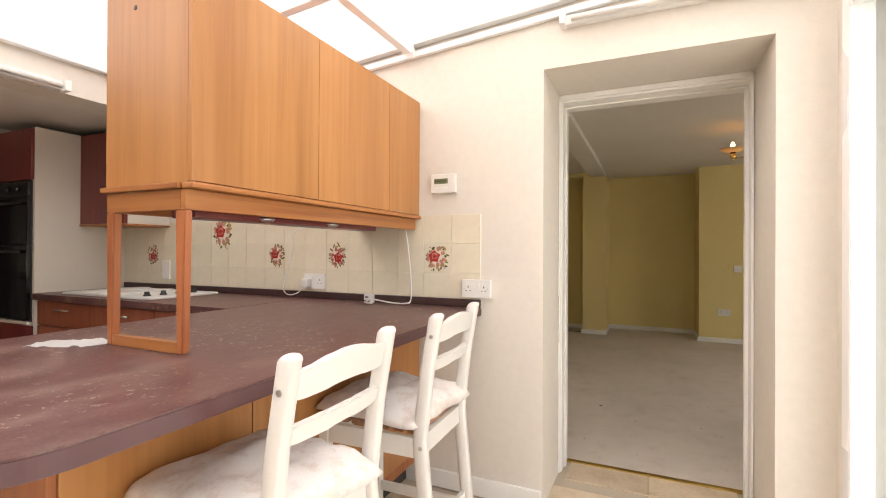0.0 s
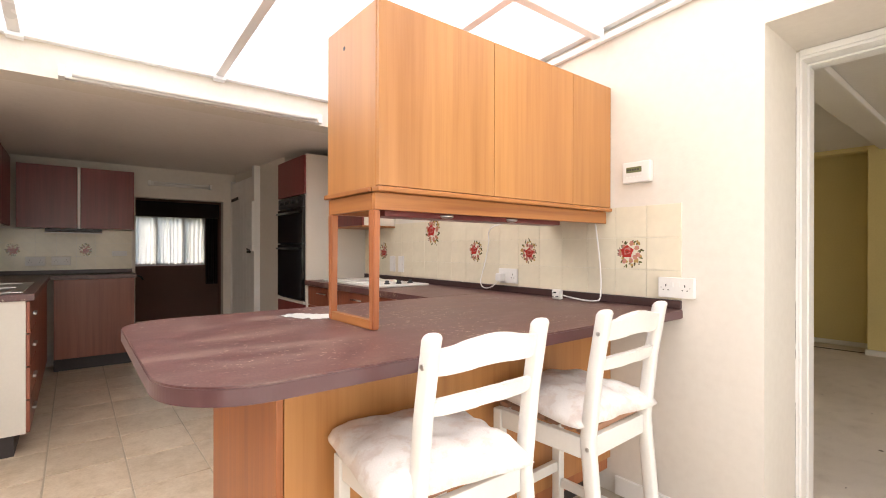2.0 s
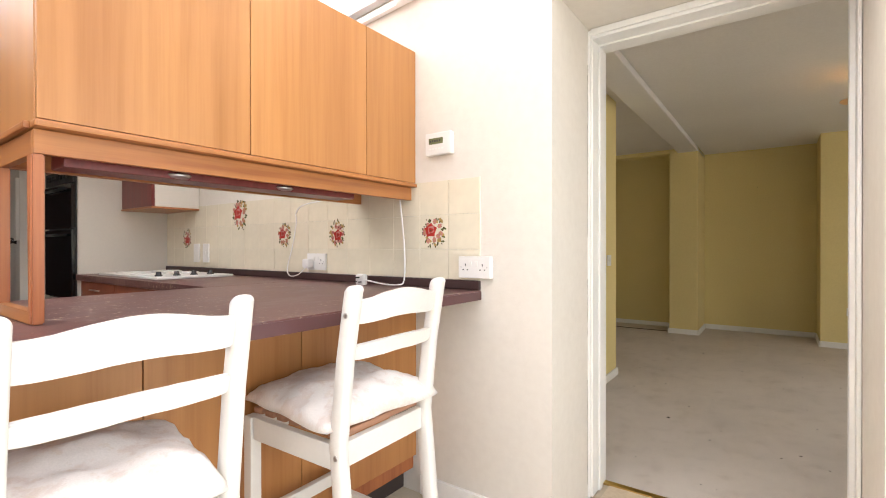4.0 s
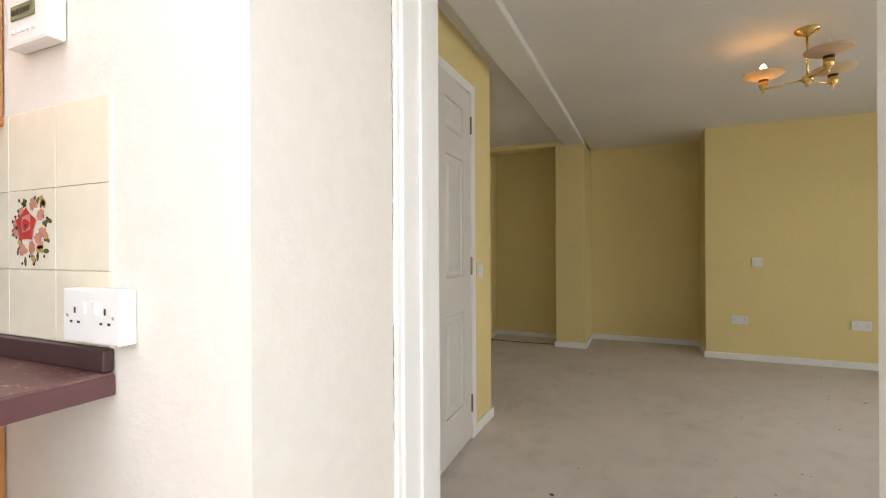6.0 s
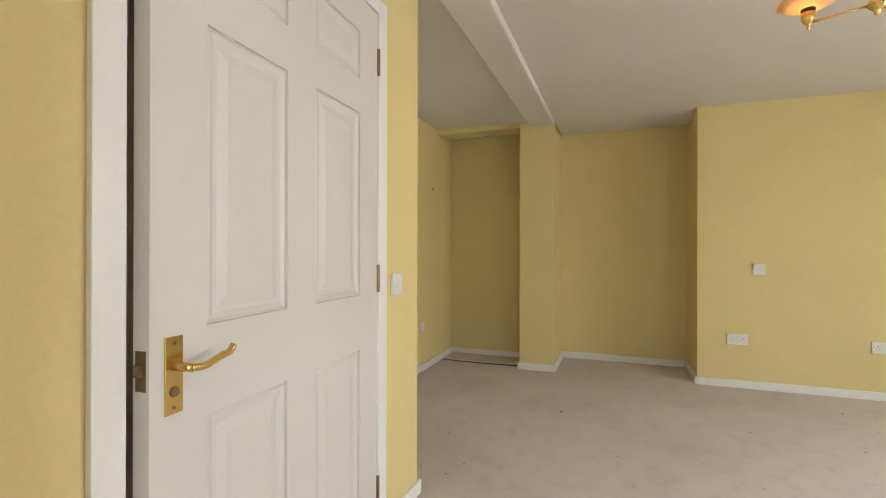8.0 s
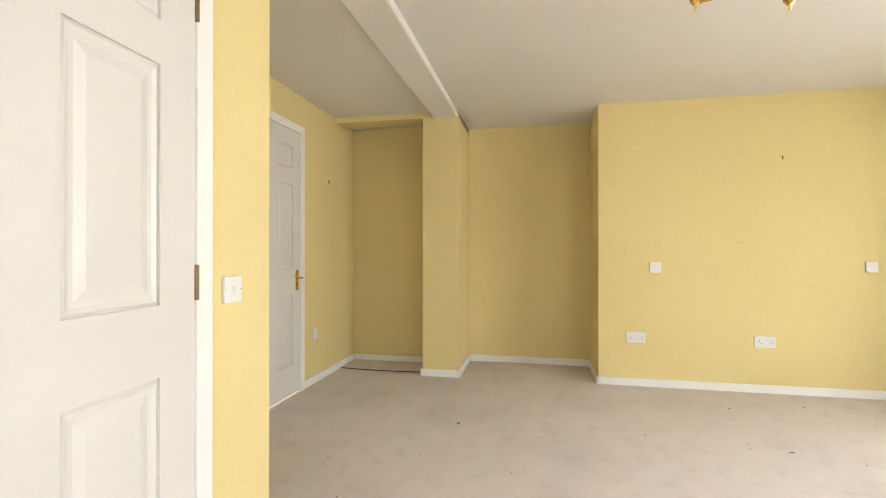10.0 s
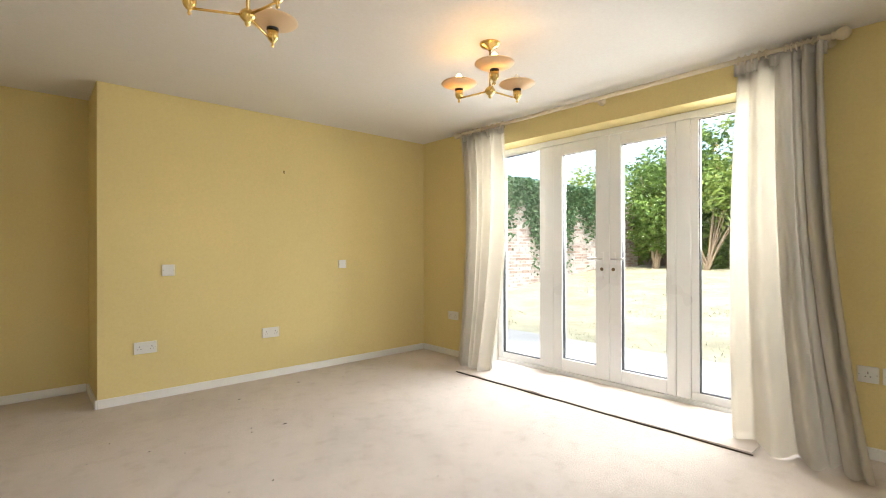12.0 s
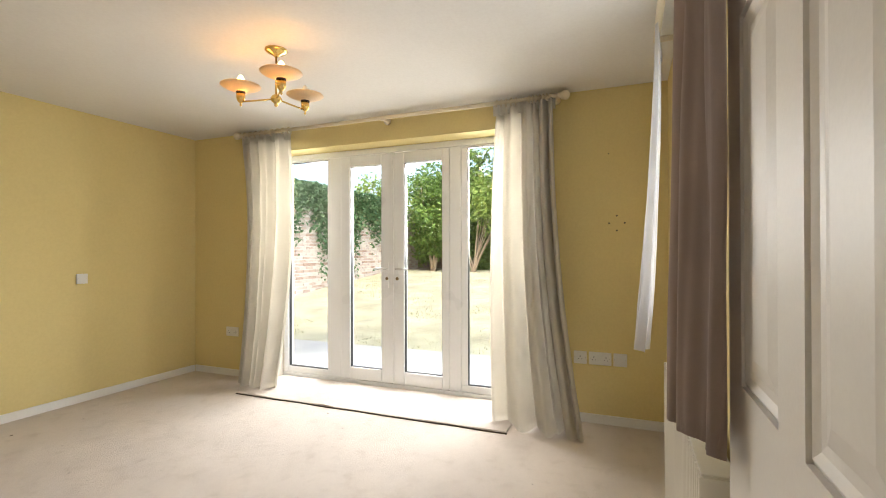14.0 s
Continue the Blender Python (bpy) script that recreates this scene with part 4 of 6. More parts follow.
for zz in (1.455, 1.155):
    part("handle", tube([(-3.56, -0.595, zz), (-3.07, -0.595, zz)], 0.009, 10), BLACK, ov, "black bar handle", True)
for k in range(4):
    part("knob", lathe([(0.017, 0), (0.015, 0.018)], (-3.50 + k * 0.12, -0.568, 1.545), 14, axis=(0, -1, 0)), BLACK, ov, "", True)

hw = thing("wall_cabinet_by_oven", (-2.77, -0.15, 1.33), "small mahogany wall cabinet with a white side", "wall cabinet")
part("body", box(-3.005, -2.535, -0.28, -0.004, 1.335, 1.92, 0.002), WHITE_LAM, hw, "white laminate carcass")
part("door", box(-3.003, -2.537, -0.30, -0.281, 1.335, 1.92, 0.003), MAHOG, hw)
part("bottom_shelf", box(-3.005, -2.53, -0.305, -0.004, 1.322, 1.334, 0.003), TEAK_RAIL_X, hw)


def unit(name, x0, x1, y0, y1, z0, z1, front, label, mat=None, doors=1, drawers=0, plinth=0.0, carcass=None):
    """A cabinet unit whose doors face +x or +y."""
    root = thing(name, ((x0 + x1) / 2, (y0 + y1) / 2, z0 if not plinth else 0.0), label, "cabinet")
    part("body", box(x0, x1, y0, y1, z0, z1, 0.002), carcass or WHITE_LAM, root)
    t = 0.018
    if front == "x":
        n = doors
        for i in range(n):
            a = y0 + (y1 - y0) * i / n + 0.002
            b = y0 + (y1 - y0) * (i + 1) / n - 0.002
            part("door", box(x1 + 0.001, x1 + t, a, b, z0 + 0.002, z1 - 0.002, 0.003), mat or MAHOG, root)
    elif drawers:
        for i in range(drawers):
            a, b = z0 + (z1 - z0) * i / drawers + 0.004, z0 + (z1 - z0) * (i + 1) / drawers - 0.004
            dr = part("drawer", box(x0 + 0.002, x1 - 0.002, y1 + 0.001, y1 + t, a, b, 0.004), mat or MAHOG_BASE, root)
            part("handle", box((x0 + x1) / 2 - 0.06, (x0 + x1) / 2 + 0.06, y1 + t, y1 + t + 0.018, (a + b) / 2 - 0.008, (a + b) / 2 + 0.008, 0.004), STEEL, dr, "metal drawer pull")
    else:
        for i in range(doors):
            a = x0 + (x1 - x0) * i / doors + 0.002
            b = x0 + (x1 - x0) * (i + 1) / doors - 0.002
            part("door", box(a, b, y1 + 0.001, y1 + t, z0 + 0.002, z1 - 0.002, 0.003), mat or MAHOG, root)
    if plinth:
        if front == "x":
            part("plinth", box(x0, x1 - 0.05, y0, y1, 0.0, plinth, 0), PLINTH, root, "dark recessed plinth")
        else:
            part("plinth", box(x0 + 0.002, x1 - 0.02, y0, y1 - 0.05, 0.0, plinth, 0), PLINTH, root, "dark recessed plinth")
    return root


unit("wall_cabinet", -5.296, -5.02, -1.965, -1.535, 1.34, 1.925, "x", "mahogany wall cabinet on the far kitchen wall", doors=1)
unit("wall_cabinet", -5.296, -5.02, -2.42, -1.985, 1.34, 1.925, "x", "mahogany wall cabinet with a pale edge strip", doors=1)
structure("cabinet_edge_strip", boxes((-5.02, -5.004, -1.984, -1.966, 1.34, 1.925)), GLOSS, "pale strip between two wall cabinets", "trim")
for i in range(3):
    unit("wall_cabinet", -3.62 - 0.55 * i, -3.072 - 0.55 * i, -2.795, -2.45, 1.34, 1.925, "y", "dark mahogany wall cabinet on the side wall")
unit("base_cabinet", -5.296, -4.97, -2.16, -1.535, 0.12, 0.861, "x", "mahogany base cabinet with plain door", MAHOG_BASE, doors=1, plinth=0.118)
unit("drawer_cabinet", -3.36, -2.862, -2.795, -2.222, 0.12, 0.861, "y", "drawer cabinet with white end and wood fronts", MAHOG_BASE, drawers=4, plinth=0.118)
for i in range(2):
    unit("base_cabinet", -4.16 + 0.0 - 0.80 * i, -3.365 - 0.80 * i, -2.795, -2.222, 0.12, 0.861, "y", "mahogany base cabinet under the sink run", MAHOG_BASE, doors=2, plinth=0.118)
tagged(part("worktop", boxes((-5.296, -2.85, -2.798, -2.185, 0.862, 0.90), (-5.296, -4.93, -2.184, -1.52, 0.862, 0.90), bevel=0.003), WORKTOP), "dark laminate worktop round the sink corner", "worktop")
tagged(part("upstand", boxes((-5.298, -5.278, -2.78, -1.53, 0.901, 0.94), bevel=0.003), UPSTAND), "dark upstand on the far wall", "upstand")
sink = thing("sink", (-3.4, -2.5, 0.90), "stainless steel inset sink with drainer", "sink")
part("drainer", boxes((-3.95, -2.95, -2.72, -2.66, 0.9005, 0.906), (-3.95, -2.95, -2.30, -2.24, 0.9005, 0.906), (-3.06, -2.95, -2.66, -2.30, 0.9005, 0.906), (-3.95, -3.84, -2.66, -2.30, 0.9005, 0.906), (-3.50, -3.40, -2.66, -2.30, 0.9005, 0.906), bevel=0.002), STEEL, sink)
part("bowl", boxes((-3.84, -3.50, -2.66, -2.30, 0.9003, 0.902), (-3.40, -3.06, -2.66, -2.30, 0.9003, 0.902)), STEEL, sink)
visor = thing("extractor_visor", (-5.0, -2.1, 1.31), "slim dark extractor visor below the wall cabinet", "extractor hood")
part("body", box(-5.28, -4.96, -2.22, -1.80, 1.312, 1.338, 0.004), BLACK, visor)
part("glass_lip", moved(box(-4.96, -4.86, -2.22, -1.80, 1.308, 1.316, 0.003), about((-4.96, -2, 1.312), (0, 10, 0))), STEEL, visor, "pale front edge")
tagged(part("door_catch", tube(curve_pts([(-4.93, -1.519, 0.88), (-4.91, -1.49, 0.87), (-4.89, -1.47, 0.84)]), 0.008, 8), IRON), "small black hook at the worktop corner", "hook")

# plank door
plank = thing("door_pantry", (-4.84, -0.50, 0), "cream plank door with black iron strap hinge and latch", "door")
plank["kind"] = "structure"
x = -5.255
for i in range(7):
    part("plank", box(x, x + 0.116, -0.545, -0.520, 0.02, 1.915, 0.004), GLOSS, plank)
    x += 0.118
for zz in (0.25, 1.0, 1.66):
    part("ledge", box(-5.24, -4.45, -0.519, -0.495, zz, zz + 0.10, 0.003), GLOSS, plank)
part("strap_hinge", moved(box(-5.26, -4.98, -0.552, -0.546, 1.70, 1.735, 0.002), about((-5.26, -0.55, 1.72), (0, -2, 0))), IRON, plank, "black iron strap hinge")
lt = lathe([(0.018, 0), (0.012, 0.02), (0.016, 0.035)], (-4.52, -0.546, 1.12), 12, axis=(0, -1, 0))
tube([(-4.60, -0.56, 1.15), (-4.45, -0.56, 1.13)], 0.008, 8, lt)
part("latch", lt, IRON, plank, "black iron thumb latch")
structure("door_pantry_frame", boxes((-4.425, -4.345, -0.56, -0.495, 0, 2.03), (-5.30, -5.258, -0.55, -0.501, 0, 1.95), bevel=0.004), GLOSS, "cream painted door post", "door frame")
structure("door_pantry_stop", boxes((-4.40, -4.34, -0.585, -0.561, 1.13, 1.64), bevel=0.003), GLOSS, "cream block on the door post", "trim")

# lobby window
lw = thing("window_lobby", (-8.1, -0.78, 0.87), "bright white lobby window with net curtains", "window")
lw["kind"] = "structure"
part("window_frame", boxes((-8.14, -8.08, -1.295, -1.25, 0.875, 1.685), (-8.14, -8.08, -0.31, -0.265, 0.875, 1.685), (-8.14, -8.08, -1.0, -0.955, 0.875, 1.685), (-8.14, -8.08, -0.62, -0.575, 0.875, 1.685),
                           (-8.139, -8.081, -1.25, -0.31, 0.876, 0.92), (-8.139, -8.081, -1.25, -0.31, 1.64, 1.684)), UPVC, lw)
pn = part("pane", box(-8.118, -8.110, -1.27, -0.29, 0.90, 1.66), GLASS, lw)
pn.visible_shadow = False


def drape(x0, y0, x1, y1, z0, z1, folds, depth, flare=1.0, thick=0.003, seed=0, nz=24, per=12, hem=0.0, sway=0.0, even=False, crease=0, bunch=1.0, lean=0.0, tilt=0.0):
    """A hanging cloth between two plan points; its folds wander, merge and deepen towards the hem."""
    bm = bmesh.new()
    a, b = Vector((x0, y0, 0)), Vector((x1, y1, 0))
    d = b - a
    n = Vector((-d.y, d.x, 0)).normalized()
    nx = folds * per
    rows = []
    for j in range(nz + 1):
        s = j / nz
        row = []
        for i in range(nx + 1):
            u = i / nx
            drift = 0.0 if even else 0.55 * noise.noise(Vector((u * 3.0, s * 1.1, seed * 1.7))) + 0.18 * noise.noise(Vector((u * 8.0, s * 2.0, seed * 2.3)))
            amp = 1.0 if even else 0.75 + 0.9 * noise.noise(Vector((u * folds * 0.55, s * 0.7, seed * 3.1 + 4)))
            turn_ = u ** bunch * folds + drift
            wv = math.sin(2 * math.pi * turn_)
            wv = math.copysign(abs(wv) ** 0.75, wv)
            if crease:
                wv = crease * (2.0 * abs(math.sin(math.pi * turn_)) ** 0.8 - 1.0)
                wv += crease * 0.28 * (abs(math.sin(math.pi * (2.3 * turn_ + 0.3 + 0.8 * drift))) - 0.6) * min(1.0, 2.0 * s + 0.3)
            fold = depth * max(amp, 0.15) * (0.40 + 0.60 * s ** 0.8) * wv
            fold += 0.35 * depth * s * noise.noise(Vector((u * 9.0, s * 3.0, seed + 9.0)))
            spread = 0.5 + (u - 0.5) * (1 + (flare - 1) * s ** 1.4) + 0.10 * (drift if not even else 0) / folds
            zz = z1 + (z0 - z1) * s + tilt * (1 - u) * s
            spread += lean * s
            if s > 0.9:
                zz += hem * noise.noise(Vector((u * 6, seed, 0))) * (s - 0.9) * 10
            row.append(bm.verts.new(a + d * spread + n * (fold + sway * s ** 1.6) + Vector((0, 0, zz))))
        rows.append(row)
    for r0, r1 in zip(rows, rows[1:]):
        for i in range(nx):
            bm.faces.new((r0[i], r0[i + 1], r1[i + 1], r1[i]))
    bmesh.ops.solidify(bm, geom=bm.faces[:], thickness=thick)
    return bm


for y0, y1 in ((-1.28, -0.79), (-0.77, -0.28)):
    nc = thing("net_curtain", (-8.06, (y0 + y1) / 2, 0.9), "white net curtain across the lobby window", "net curtain", "lobby net curtains")
    part("cloth", drape(-8.06, y0, -8.06, y1, 0.885, 1.66, 8, 0.010, seed=3), NET, nc, "", True)
lc = thing("lobby_curtain", (-8.0, -0.2, 0.6), "dark curtain beside the lobby window", "curtain")
part("cloth", drape(-8.02, -0.27, -8.02, -0.08, 0.55, 1.70, 3, 0.025, seed=5), DARK_CURTAIN, lc, "", True)
part("pelmet", box(-8.06, -7.96, -1.45, -0.07, 1.66, 1.90, 0.01), DARK_CURTAIN, lc, "dark fabric pelmet")


# ---- fluorescent tubes ----
def batten(name, p, length, along, face, label):
    root = thing(name, p, label, "fluorescent light")
    x, y, z = p
    h = length / 2
    if along == "y":
        part("casing", box(x, x + 0.035, y - h, y + h, z - 0.022, z + 0.022, 0.005), PLASTIC, root)
        part("tube", lathe([(0.013, -h + 0.03), (0.013, h - 0.03)], (x + 0.055, y, z - 0.004), 14, axis=(0, 1, 0)), PLASTIC, root, "white glass tube", True)
        for s in (-1, 1):
            part("end_cap", box(x, x + 0.07, y + s * h - 0.02, y + s * h + 0.004, z - 0.026, z + 0.026, 0.004), GLOSS, root)
    else:
        part("casing", box(x - h, x + h, y - 0.035, y, z - 0.022, z + 0.022, 0.005), PLASTIC, root)
        part("tube", lathe([(0.013, -h + 0.03), (0.013, h - 0.03)], (x, y - 0.055, z - 0.004), 14, axis=(1, 0, 0)), PLASTIC, root, "white glass tube", True)
        for s in (-1, 1):
            part("end_cap", box(x + s * h - 0.02, x + s * h + 0.004, y - 0.07, y, z - 0.026, z + 0.026, 0.004), GLOSS, root)


batten("tube_light", (-2.139, -1.44, 1.948), 1.22, "y", 1, "long white fluorescent tube light on the kitchen beam")
batten("tube_light", (-5.299, -1.07, 1.86), 0.60, "y", 1, "short white fluorescent tube light above the lobby opening")
batten("tube_light", (0.53, -0.001, 2.188), 0.86, "x", 1, "white fluorescent tube light above the doorway")


# ---- stools ----
def stool(x, y):
    """A bar stool whose back stands at x, its seat reaching towards -x."""
    r = thing("bar_stool", (x - 0.19, y, 0), "white painted wooden bar stool with slatted brown seat", "bar stool", "stools at the peninsula")
    hw = 0.172
    for s in (-1, 1):
        yy = y + s * hw
        pts = [(x + 0.045, 0.0), (x + 0.010, 0.35), (x - 0.012, 0.585), (x + 0.012, 0.80), (x + 0.040, 0.965)]
        bm = bmesh.new()
        rings = []
        dome = [(x + 0.041 + 0.0015 * q, 0.965 + 0.017 * math.sin(radians(q * 14)), math.cos(radians(q * 14))) for q in range(1, 7)]
        for px, pz, k_ in [(u_, w_, 1.0) for u_, w_ in pts] + dome:
            wd = (0.021 if pz < 0.7 else 0.020) * (0.25 + 0.75 * k_)
            rings.append([bm.verts.new((px + a * wd, yy + b * 0.0165 * (0.25 + 0.75 * k_), pz)) for a, b in ((-1, -0.7), (-0.7, -1), (0.7, -1), (1, -0.7), (1, 0.7), (0.7, 1), (-0.7, 1), (-1, 0.7))])
        for a, b in zip(rings, rings[1:]):
            for k in range(8):
                bm.faces.new((a[k], a[(k + 1) % 8], b[(k + 1) % 8], b[k]))
        bm.faces.new(rings[0][::-1])
        bm.faces.new(rings[-1])
        bmesh.ops.recalc_face_normals(bm, faces=bm.faces[:])
        part("back_post", bm, STOOL_WHITE, r, "", True)
        part("front_leg", box(x - 0.385, x - 0.350, yy - 0.017, yy + 0.017, 0.0, 0.590, 0.004), STOOL_WHITE, r)
        part("side_rail", box(x - 0.349, x - 0.030, yy - 0.011, yy + 0.011, 0.527, 0.590, 0.003), STOOL_WHITE, r)
        part("side_stretcher", box(x - 0.349, x + 0.005, yy - 0.009, yy + 0.009, 0.20, 0.235, 0.003), STOOL_WHITE, r)
        for px, pz in ((x - 0.005, 0.563), (x + 0.030, 0.910)):
            part("bolt", lathe([(0.007, 0), (0.0065, 0.002), (0.003, 0.0025)], (px, yy + s * 0.0165, pz), 12, axis=(0, s, 0)), STEEL, r, "steel barrel bolt")
    part("front_rail", box(x - 0.379, x - 0.358, y - hw + 0.018, y + hw - 0.018, 0.527, 0.590, 0.003), STOOL_WHITE, r)
    part("back_rail", box(x - 0.028, x - 0.006, y - hw + 0.018, y + hw - 0.018, 0.527, 0.590, 0.003), STOOL_WHITE, r)
    part("foot_rest", box(x - 0.379, x - 0.356, y - hw + 0.018, y + hw - 0.018, 0.265, 0.305, 0.004), STOOL_WHITE, r)
    part("back_stretcher", box(x - 0.0, x + 0.020, y - hw + 0.018, y + hw - 0.018, 0.24, 0.275, 0.004), STOOL_WHITE, r)

    def rail(name, z_lo, z_hi, crown, xo):
        bm = bmesh.new()
        n = 14
        rings = []
        for i in range(n + 1):
            u = i / n
            yy = y - hw + 0.017 + u * (2 * hw - 0.034)
            bow = xo + 0.016 * math.sin(math.pi * u)
            hump = crown * (0.5 - 0.5 * math.cos(2 * math.pi * u)) 
            rings.append([bm.verts.new((x + bow - 0.010, yy, z_lo + 0.35 * hump)), bm.verts.new((x + bow + 0.010, yy, z_lo + 0.35 * hump)), bm.verts.new((x + bow + 0.012 + (z_hi - z_lo) * 0.2, yy, z_hi + hump)), bm.verts.new((x + bow - 0.008 + (z_hi - z_lo) * 0.2, yy, z_hi + hump))])
        for a, b in zip(rings, rings[1:]):
            for k in range(4):
                bm.faces.new((a[k], a[(k + 1) % 4], b[(k + 1) % 4], b[k]))
        bm.faces.new(rings[0][::-1])
        bm.faces.new(rings[-1])
        sharp = [e for e in bm.edges if abs(e.verts[0].co.y - e.verts[1].co.y) > 0.005]
        bmesh.ops.bevel(bm, geom=sharp, offset=0.004, segments=2, affect="EDGES")
        bmesh.ops.recalc_face_normals(bm, faces=bm.faces[:])
        part(name, bm, STOOL_WHITE, r)

    rail("top_rail", 0.885, 0.945, 0.020, 0.026)
    rail("mid_rail", 0.795, 0.832, 0.006, 0.010)
    for i in range(7):
        xx = x - 0.380 + i * 0.0525
        part("seat_slat", box(xx, xx + 0.038, y - hw + 0.012, y + hw - 0.012, 0.591, 0.608, 0.004), SLAT, r, "brown wooden slat")
    return r


stool_a = stool(-0.205, -1.262)
copy_thing(stool_a, pose(-0.205 - 0.19 + 0.006, -0.648, 0, 0, 0, 1.5))


def cushion(x, y, z, turn, seed, sx=0.425, sy=0.425):
    rnd = random.Random(seed)
    bm = bmesh.new()
    n = 26
    rows = []
    offs = [Vector((rnd.uniform(0, 9), rnd.uniform(0, 9), seed))]
    for side in (1, -1):
        grid = []
        for i in range(n + 1):
            row = []
            for j in range(n + 1):
                u, v = i / n * 2 - 1, j / n * 2 - 1
                e = max(0.0, (1 - abs(u) ** 4.0)) ** 0.5 * max(0.0, (1 - abs(v) ** 4.0)) ** 0.5
                pin = 1 - 0.02 * (1 - abs(v) ** 2) * abs(u) ** 3
                pin2 = 1 - 0.02 * (1 - abs(u) ** 2) * abs(v) ** 3
                rc = 1 - 0.045 * (abs(u) * abs(v)) ** 6
                p = Vector((u * sx / 2 * pin * rc, v * sy / 2 * pin2 * rc, 0))
                wr = noise.noise(p * 12 + offs[0]) * 0.011 + (0.5 - abs(noise.noise(p * 22 + offs[0]))) * 0.008
                h = (0.058 * e + wr * 1.5 * min(1, e * 2)) if side > 0 else -0.016 * e
                edge = 0.012 * noise.noise(p * 9 + offs[0]) * (1 - e)
                row.append(bm.verts.new((p.x, p.y, 0.018 + h + edge)))
            grid.append(row)
        rows.append(grid)
        for i in range(n):
            for j in range(n):
                f = (grid[i][j], grid[i + 1][j], grid[i + 1][j + 1], grid[i][j + 1])
                bm.faces.new(f if side > 0 else f[::-1])
    bmesh.ops.remove_doubles(bm, verts=bm.verts[:], dist=0.0006)
    m = pose(x, y, z, 0, 0, turn)
    root = thing("seat_cushion", (x, y, z), "pale crumpled printed seat cushion on a bar stool", "cushion", "stool cushions")
    part("cover", moved(bm, m), CUSHION, root, "", True)
    return root


cushion(-0.385, -1.290, 0.609, -10, 11)
cushion(-0.40, -0.630, 0.609, -4, 23)
tagged(part("veneer_chip", lathe([(0.008, 0), (0.006, 0.0012), (0.002, 0.0015)], (-0.86, -1.2862, 1.845), 9, axis=(0, -1, 0)), PLINTH), "small dark chip in the teak end panel", "chip")


# ---- lounge: curtains, radiator, lights ----
def curtain_pole(name, p0, p1, label, ends=(True, True), bracket_at=(), rings_at=(), wall_dir=(1, 0, 0)):
    root = thing(name, p0, label, "curtain pole")
    d = (Vector(p1) - Vector(p0)).normalized()
    part("pole", tube([p0, p1], 0.0155, 14), POLE_WOOD, root, "", True)
    for p, s, on in ((p0, -1, ends[0]), (p1, 1, ends[1])):
        if on:
            part("finial", lathe([(0.016, 0), (0.024, 0.006), (0.018, 0.016), (0.026, 0.026), (0.034, 0.045), (0.030, 0.066), (0.012, 0.080)], p, 18, axis=d * s), POLE_WOOD, root, "turned round finial", True)
    for q in bracket_at:
        w = Vector(wall_dir)
        q = Vector(q)
        part("bracket", lathe([(0.030, 0), (0.028, 0.010), (0.014, 0.02), (0.014, 0.075), (0.022, 0.09)], q + w * 0.092, 16, axis=-w), POLE_WOOD, root, "wooden bracket", True)
    for q in rings_at:
        pts = []
        for k in range(17):
            a = 2 * math.pi * k / 16
            side = Vector((0, 0, 1)) * math.cos(a) * 0.029
            cross = d.cross(Vector((0, 0, 1))) * math.sin(a) * 0.029
            pts.append(Vector(q) + side + cross + Vector((0, 0, -0.009)))
        part("ring", tube(pts, 0.0055, 8), POLE_WOOD, root, "wooden curtain ring", True)
    return root


def curtain_cloth(top, mid, foot, z0, z1, folds, pleats, seed, nx=96, nz=44, turn=0.0):
    """Heavy cloth with a few broad folds. top, mid and foot are (x, y at one edge, y at the other);
    folds are (place across, width, depth into the room, drift to the foot); pleats crowd the heading between two places."""
    bm = bmesh.new()
    rows_ = []
    for j in range(nz + 1):
        w = j / nz
        row_ = []
        for i in range(nx + 1):
            u = i / nx
            a = (1 - w) * (1 - 2 * w), 4 * w * (1 - w), w * (2 * w - 1)
            x = sum(k * q[0] for k, q in zip(a, (top, mid, foot)))
            y = sum(k * (q[1] + (q[2] - q[1]) * u) for k, q in zip(a, (top, mid, foot)))
            wob = 0.02 * noise.noise(Vector((u * 2.0, w * 2.2, seed))) * w
            out_ = 0.0
            for c, wd, dp, drift in folds:
                d = (u - c - drift * w - wob) / (wd * (0.8 + 0.35 * w))
                out_ += dp * (0.45 + 0.55 * min(1.0, 1.7 * w) ** 0.7) * math.exp(-abs(d) ** 2.2)
            gather = max(0.0, 1 - w * 5.0)
            if pleats[0] <= u <= pleats[1]:
                out_ += 0.016 * gather * math.sin((u - pleats[0]) * pleats[2] * 2 * math.pi)
            out_ += 0.004 * noise.noise(Vector((u * 7, w * 9, seed + 5))) + 0.010 * noise.noise(Vector((u * 2.2, w * 1.5, seed + 8)))
            if w > 0.93:
                out_ += 0.012 * noise.noise(Vector((u * 10, w * 22, seed + 2))) * (w - 0.93) / 0.07
            z = z1 + (z0 - z1) * w + (0.012 * max(0.0, noise.noise(Vector((u * 5, seed, 1)))) if j == nz else 0.0)
            row_.append(bm.verts.new((x - out_ - turn * (u - 0.5), y, z)))
        rows_.append(row_)
    for r0, r1 in zip(rows_, rows_[1:]):
        for i in range(nx):
            bm.faces.new((r0[i], r0[i + 1], r1[i + 1], r1[i]))
    bmesh.ops.solidify(bm, geom=bm.faces[:], thickness=0.003)
    return bm


